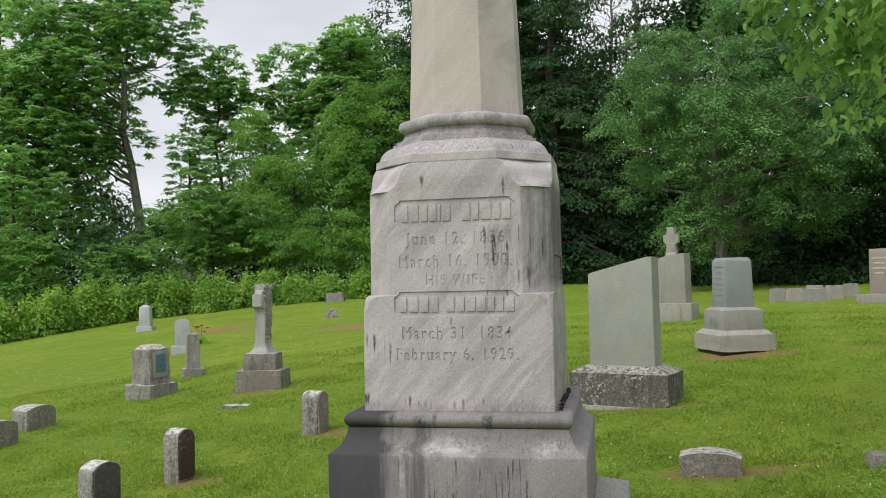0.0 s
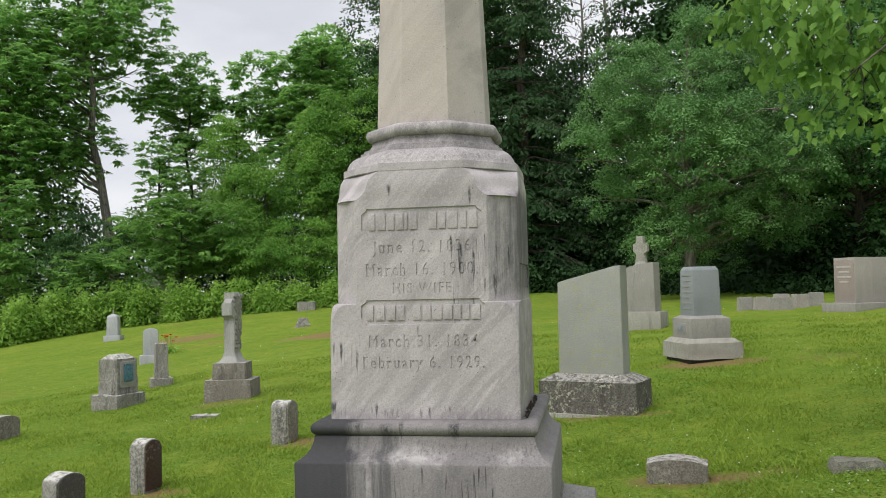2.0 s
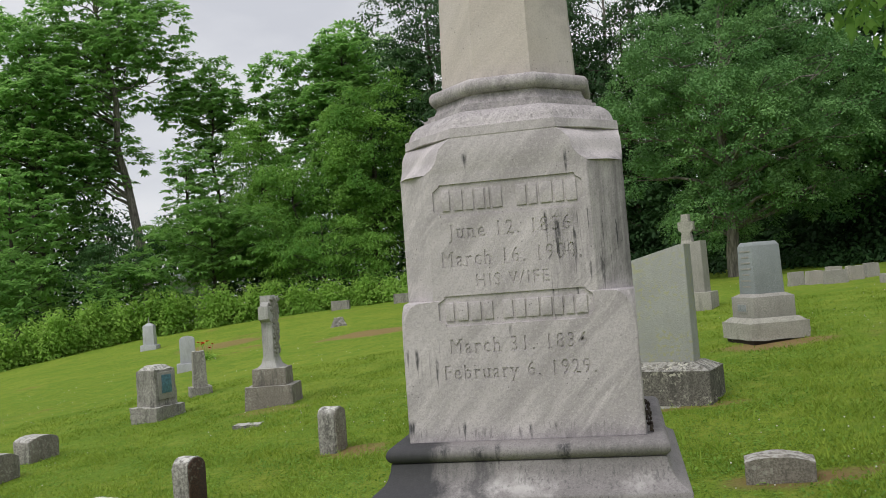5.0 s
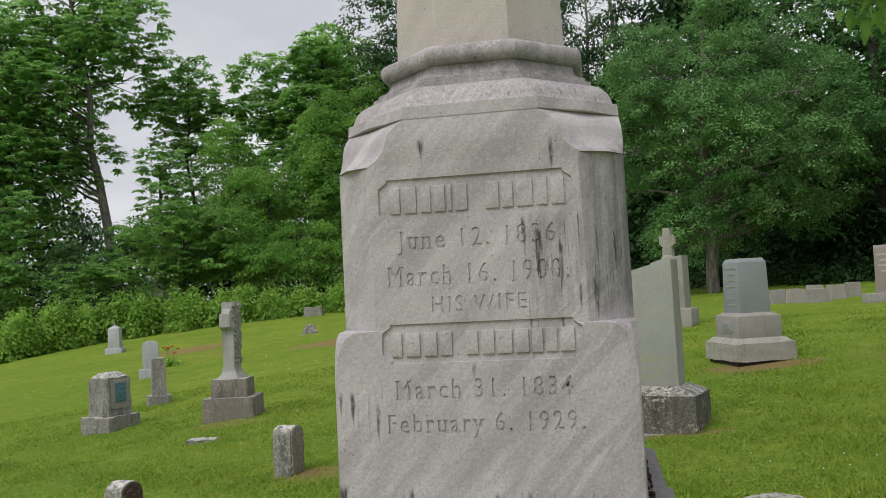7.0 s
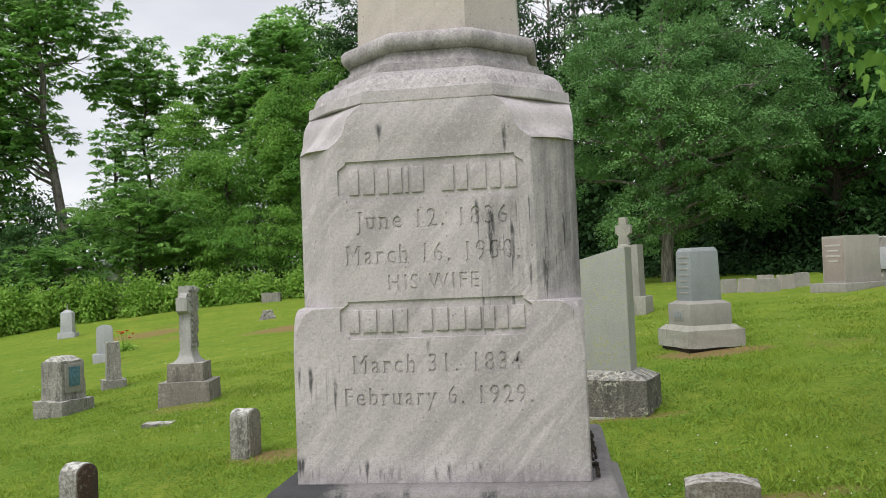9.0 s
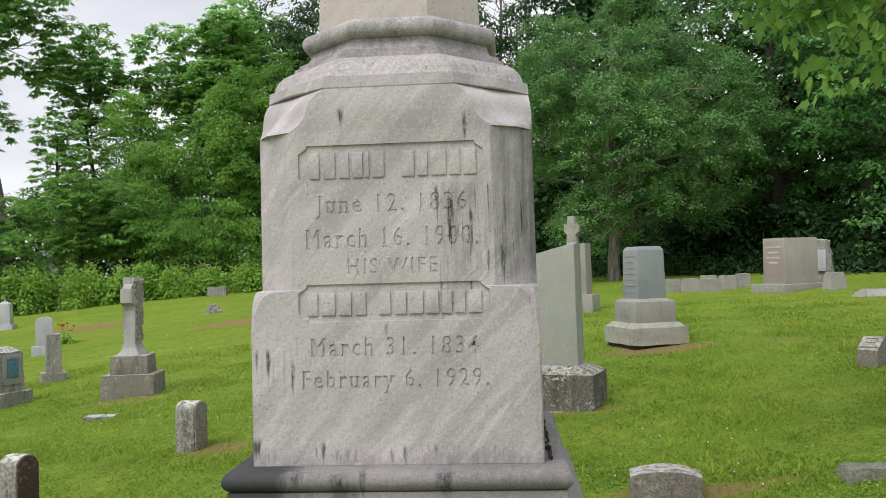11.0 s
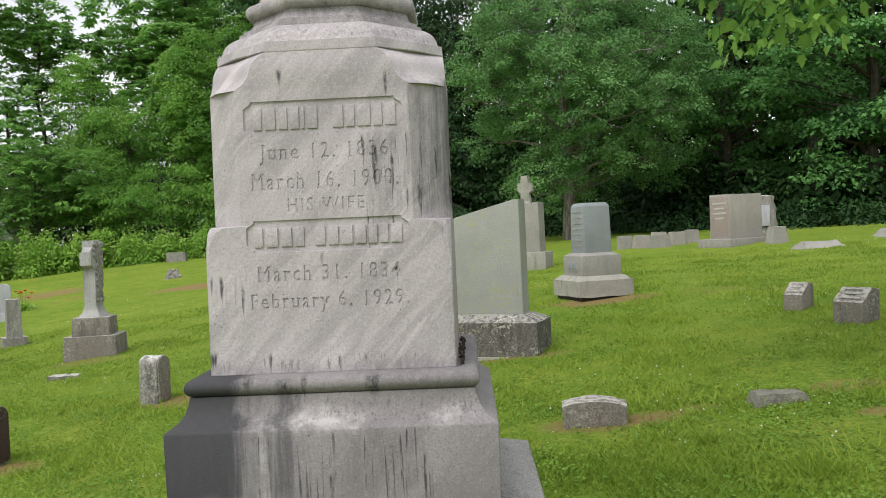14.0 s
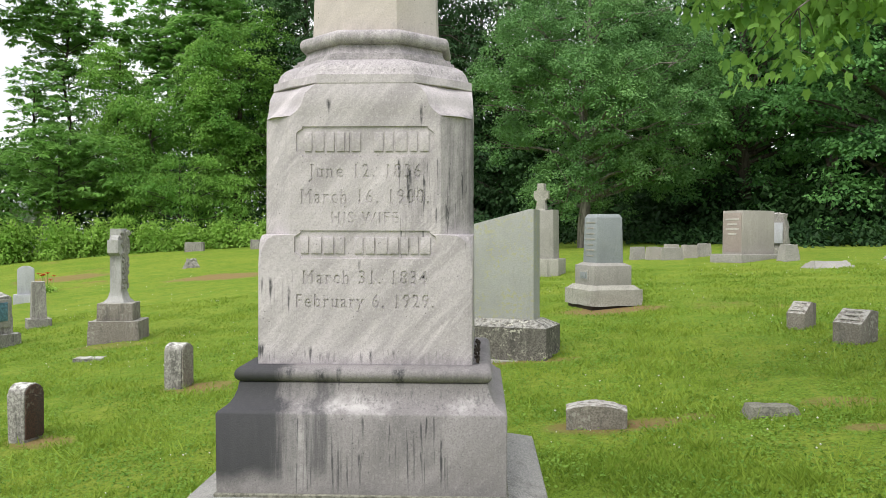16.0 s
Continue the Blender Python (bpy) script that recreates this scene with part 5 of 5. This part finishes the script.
# ---- overhanging maple branch near the path ----
def build_near_maple():
    rng = np.random.default_rng(71)
    t = thing("overhanging_maple", spot(9.5, 3.2), "maple with broad bright green leaves on overhanging branches", "tree")
    gz = float(ground_z(9.5, 3.2))
    tips = [(1.75, 2.8, 3.75), (2.05, 3.0, 3.5), (1.9, 2.5, 3.35), (2.2, 2.3, 2.98), (2.55, 2.5, 2.98), (3.2, 2.3, 3.3), (1.9, 2.6, 3.35), (1.75, 3.0, 3.75), (2.7, 2.8, 3.5), (3.6, 2.8, 3.4), (4.2, 2.5, 3.55), (2.3, 2.9, 4.1), (3.2, 3.2, 4.1), (4.2, 3.2, 4.0),
            (1.9, 3.4, 4.2), (2.35, 2.5, 3.15), (2.9, 2.4, 3.3), (3.5, 2.5, 3.7), (4.6, 2.4, 3.5), (5.0, 2.9, 3.7), (5.2, 3.4, 4.4), (3.8, 2.2, 4.5), (2.6, 2.2, 4.6)]
    paths = [bend((0, 0, -0.3), (-0.4, 0.2, 7.5), 0.26, 0.1, rng, 8, 0, 0.02)]
    twigs, cents = [], []
    for x, y, z in tips:
        b = np.array((x - 9.27, y - 3.2, z - gz - 0.18))
        a = np.array((-0.25, 0.1, 4.2 + 0.5 * (z - 2.7)))
        path = bend(a, b, 0.05, 0.006, rng, 9, 0.16, 0.03)
        paths.append(path)
        for i in range(4, 10):
            c = np.array(path[i][:3])
            for _ in range(4):
                e = c + np.clip(rng.normal(0, 0.14, 3), -0.26, 0.26) + (0, 0, -0.06)
                twigs.append(bend(c, e, 0.005, 0.003, rng, 3, 0.05))
                cents.append(e)
    part("trunk", limb_mesh(paths[:1], 10), grey_bark, t, smooth=60)
    for path in paths[1:]:
        part("branch", limb_mesh([path], 7), grey_bark, t, smooth=60)
    tagged(part("twig", limb_mesh(twigs, 4), bark, t, smooth=60), kind="stuff")
    cents = np.array(cents)
    per = 34
    n = len(cents) * per
    p = np.repeat(cents, per, 0) + np.clip(rng.normal(0, 0.12, (n, 3)), -0.22, 0.22)
    tip = rng.normal(0, 0.5, (n, 3)) + (-0.2, -0.1, -0.85)
    tip /= np.linalg.norm(tip, axis=1, keepdims=True)
    up = np.array((0.1, 0.0, 0.6)) + rng.normal(0, 0.8, (n, 3))
    side = np.cross(tip, up)
    side /= np.linalg.norm(side, axis=1, keepdims=True)
    nrm = np.cross(side, tip)
    outline = np.array(((0, 0.02), (0.24, 0.0), (0.28, 0.22), (0.46, 0.55), (0.27, 0.56), (0.19, 0.8), (0, 1.18), (-0.19, 0.8), (-0.27, 0.56), (-0.46, 0.55), (-0.28, 0.22), (-0.24, 0.0)))
    size = 0.05 + 0.05 * rng.random(n)
    curl = 0.55 * np.abs(outline[:, 0]) + 0.30 * outline[:, 1] ** 2
    v = p[:, None] + size[:, None, None] * (outline[None, :, :1] * side[:, None] + outline[None, :, 1:] * tip[:, None] - curl[None, :, None] * nrm[:, None])
    ob = new("leaves", shape_mesh("leaves", v.reshape(-1, 3), np.arange(12 * n, dtype=np.int32).reshape(n, 12), maple_leaf))
    ob.parent = t


build_near_maple()


# ---- grass, clover, poppies ----
def bare(rng, x, y):
    """True where worn soil patches let little grow."""
    worn = np.zeros(len(x), bool)
    for px, py, rx, ry, strength in PATCHES:
        worn |= (((x - px) / rx) ** 2 + ((y - py) / ry) ** 2 < rng.uniform(0.5, 1.2, len(x))) & (rng.random(len(x)) < 0.4 + 0.6 * strength)
    return worn


def build_grass():
    rng = np.random.default_rng(81)
    n = 300000
    d = 3.6 + 17 * rng.random(n) ** 1.6
    a = rng.uniform(-0.74, 0.60, n)
    x, y = 0.4 + d * np.sin(a), -3.2 + d * np.cos(a)
    clump = np.sin(3.1 * x + 1.7 * y) * np.sin(2.3 * y - 1.1 * x) + np.sin(7.7 * x - 2.0 * y) * np.sin(6.1 * y) * 0.6
    keep = (np.maximum(abs(x), abs(y)) > 0.66) & (rng.random(n) < 0.75 + 0.25 * clump) & ~bare(rng, x, y)
    x, y, clump = x[keep], y[keep], clump[keep]
    n = len(x)
    z = ground_z(x, y) - 0.008
    h = (0.016 + 0.026 * rng.random(n)) * (1.1 + 0.4 * clump) * (1 + 1.6 * (rng.random(n) < 0.025))
    w = 0.003 + 0.003 * rng.random(n) + 0.0004 * np.hypot(x, y + 3)
    t = rng.random(n) * 2 * np.pi
    lean = rng.normal(0, 0.7, (n, 2))
    tufts = np.stack([rng.uniform(-4.5, 5.5, 150), rng.uniform(1.2, 8.5, 150)], 1)
    gap = np.min([np.hypot(x - tx, y - ty) for tx, ty in tufts], axis=0)
    h = h * (1 + 1.9 * np.clip(1 - gap / 0.13, 0, 1))
    base = np.stack([x, y, z], 1)
    s = np.stack([np.cos(t) * w, np.sin(t) * w, np.zeros(n)], 1)
    top = base + np.stack([lean[:, 0] * h, lean[:, 1] * h, h], 1)
    v = np.stack([base - s, base + s, top], 1).reshape(-1, 3)
    tagged(new("grass", shape_mesh("grass", v, np.arange(3 * n, dtype=np.int32).reshape(n, 3), blade)), "short mown green grass with uneven tufts", "grass", kind="stuff")
    # broad low leaves between the blades
    n = 150000
    d = 3.6 + 15 * rng.random(n) ** 1.6
    a = rng.uniform(-0.74, 0.60, n)
    x, y = 0.4 + d * np.sin(a), -3.2 + d * np.cos(a)
    patch = np.sin(1.9 * x + 0.8 * y + 1) * np.sin(1.5 * y - 0.7 * x) + 0.7 * np.sin(5.3 * x) * np.sin(4.7 * y + 2)
    keep = (np.maximum(abs(x), abs(y)) > 0.66) & (rng.random(n) < 0.55 + 0.45 * patch) & ~bare(rng, x, y)
    x, y = x[keep], y[keep]
    n = len(x)
    p = np.stack([x, y, ground_z(x, y) + 0.006 + 0.026 * rng.random(n)], 1)
    length = 0.012 + 0.012 * rng.random(n) + 0.0006 * np.hypot(x, y + 3)
    v, f = leaf_cards(p, rng.normal(0, 1, (n, 3)) * (1, 1, 0.3), np.array((0, 0, 1.0)) + rng.normal(0, 0.35, (n, 3)), length, length * 0.9)
    tagged(new("clover_leaves", shape_mesh("clover_leaves", v, f, clover_leaf)), "low clover leaves among the mown grass", "grass", kind="stuff")
    n = 1300
    d, a = 5 + 24 * rng.random(n), rng.uniform(-0.72, 0.56, n)
    x, y = 0.4 + d * np.sin(a), -3.2 + d * np.cos(a)
    keep = np.sin(0.9 * x + 0.5 * y) + np.sin(0.7 * y - 0.4 * x) > 0.1
    x, y = x[keep], y[keep]
    z = ground_z(x, y) + 0.03 + 0.03 * rng.random(len(x))
    r = 0.004 + 0.004 * rng.random(len(x)) + 0.0002 * np.hypot(x, y)
    oct_v = np.array(((1, 0, 0), (0, 1, 0), (-1, 0, 0), (0, -1, 0), (0, 0, 1), (0, 0, -1)))
    oct_f = np.array(((0, 1, 4), (1, 2, 4), (2, 3, 4), (3, 0, 4), (1, 0, 5), (2, 1, 5), (3, 2, 5), (0, 3, 5)))
    v = np.stack([x, y, z], 1)[:, None] + r[:, None, None] * oct_v[None]
    f = (np.arange(len(x)) * 6)[:, None, None] + oct_f[None]
    tagged(new("clover", shape_mesh("clover", v.reshape(-1, 3), f.reshape(-1, 3), clover_white)), "tiny white clover flowers in the grass", "flowers", kind="stuff")


def build_poppies():
    rng = np.random.default_rng(91)
    t = thing("poppy_plant", spot(-12.6, 21.8), "red poppies with green leaves beside a white gravestone", "plant")
    stems, p = [], []
    for i in range(9):
        x, y, h = rng.normal(0, 0.16), rng.normal(0, 0.12), rng.uniform(0.35, 0.62)
        stems.append(bend((x * 0.4, y * 0.4, 0), (x, y, h), 0.008, 0.006, rng, 3))
        p.append((x, y, h))
    part("stems", limb_mesh(stems, 4), weed_leaf, t)
    for x, y, h in p:
        bm = bmesh.new()
        for j in range(5):
            a = 2 * math.pi * j / 5
            c = bm.verts.new((x, y, h))
            q = [bm.verts.new((x + r * math.cos(a + o), y + r * math.sin(a + o), h + u)) for r, o, u in ((0.05, -0.6, 0.03), (0.085, 0, 0.045), (0.05, 0.6, 0.03))]
            bm.faces.new((c, *q))
        part("flower", bm, poppy_red, t, "red poppy flower")
    c = rng.normal(0, 0.12, (30, 3)) * (1.3, 1, 0) + (0, 0, 0.12)
    v, f = sprays(rng, c, np.zeros((30, 3)) + (0, 0, 1), 8, 0.14, 0.4, 0.11, 0.1)
    ob = new("leaves", shape_mesh("leaves", v, f, weed_leaf))
    ob.parent = t


build_grass()
build_poppies()
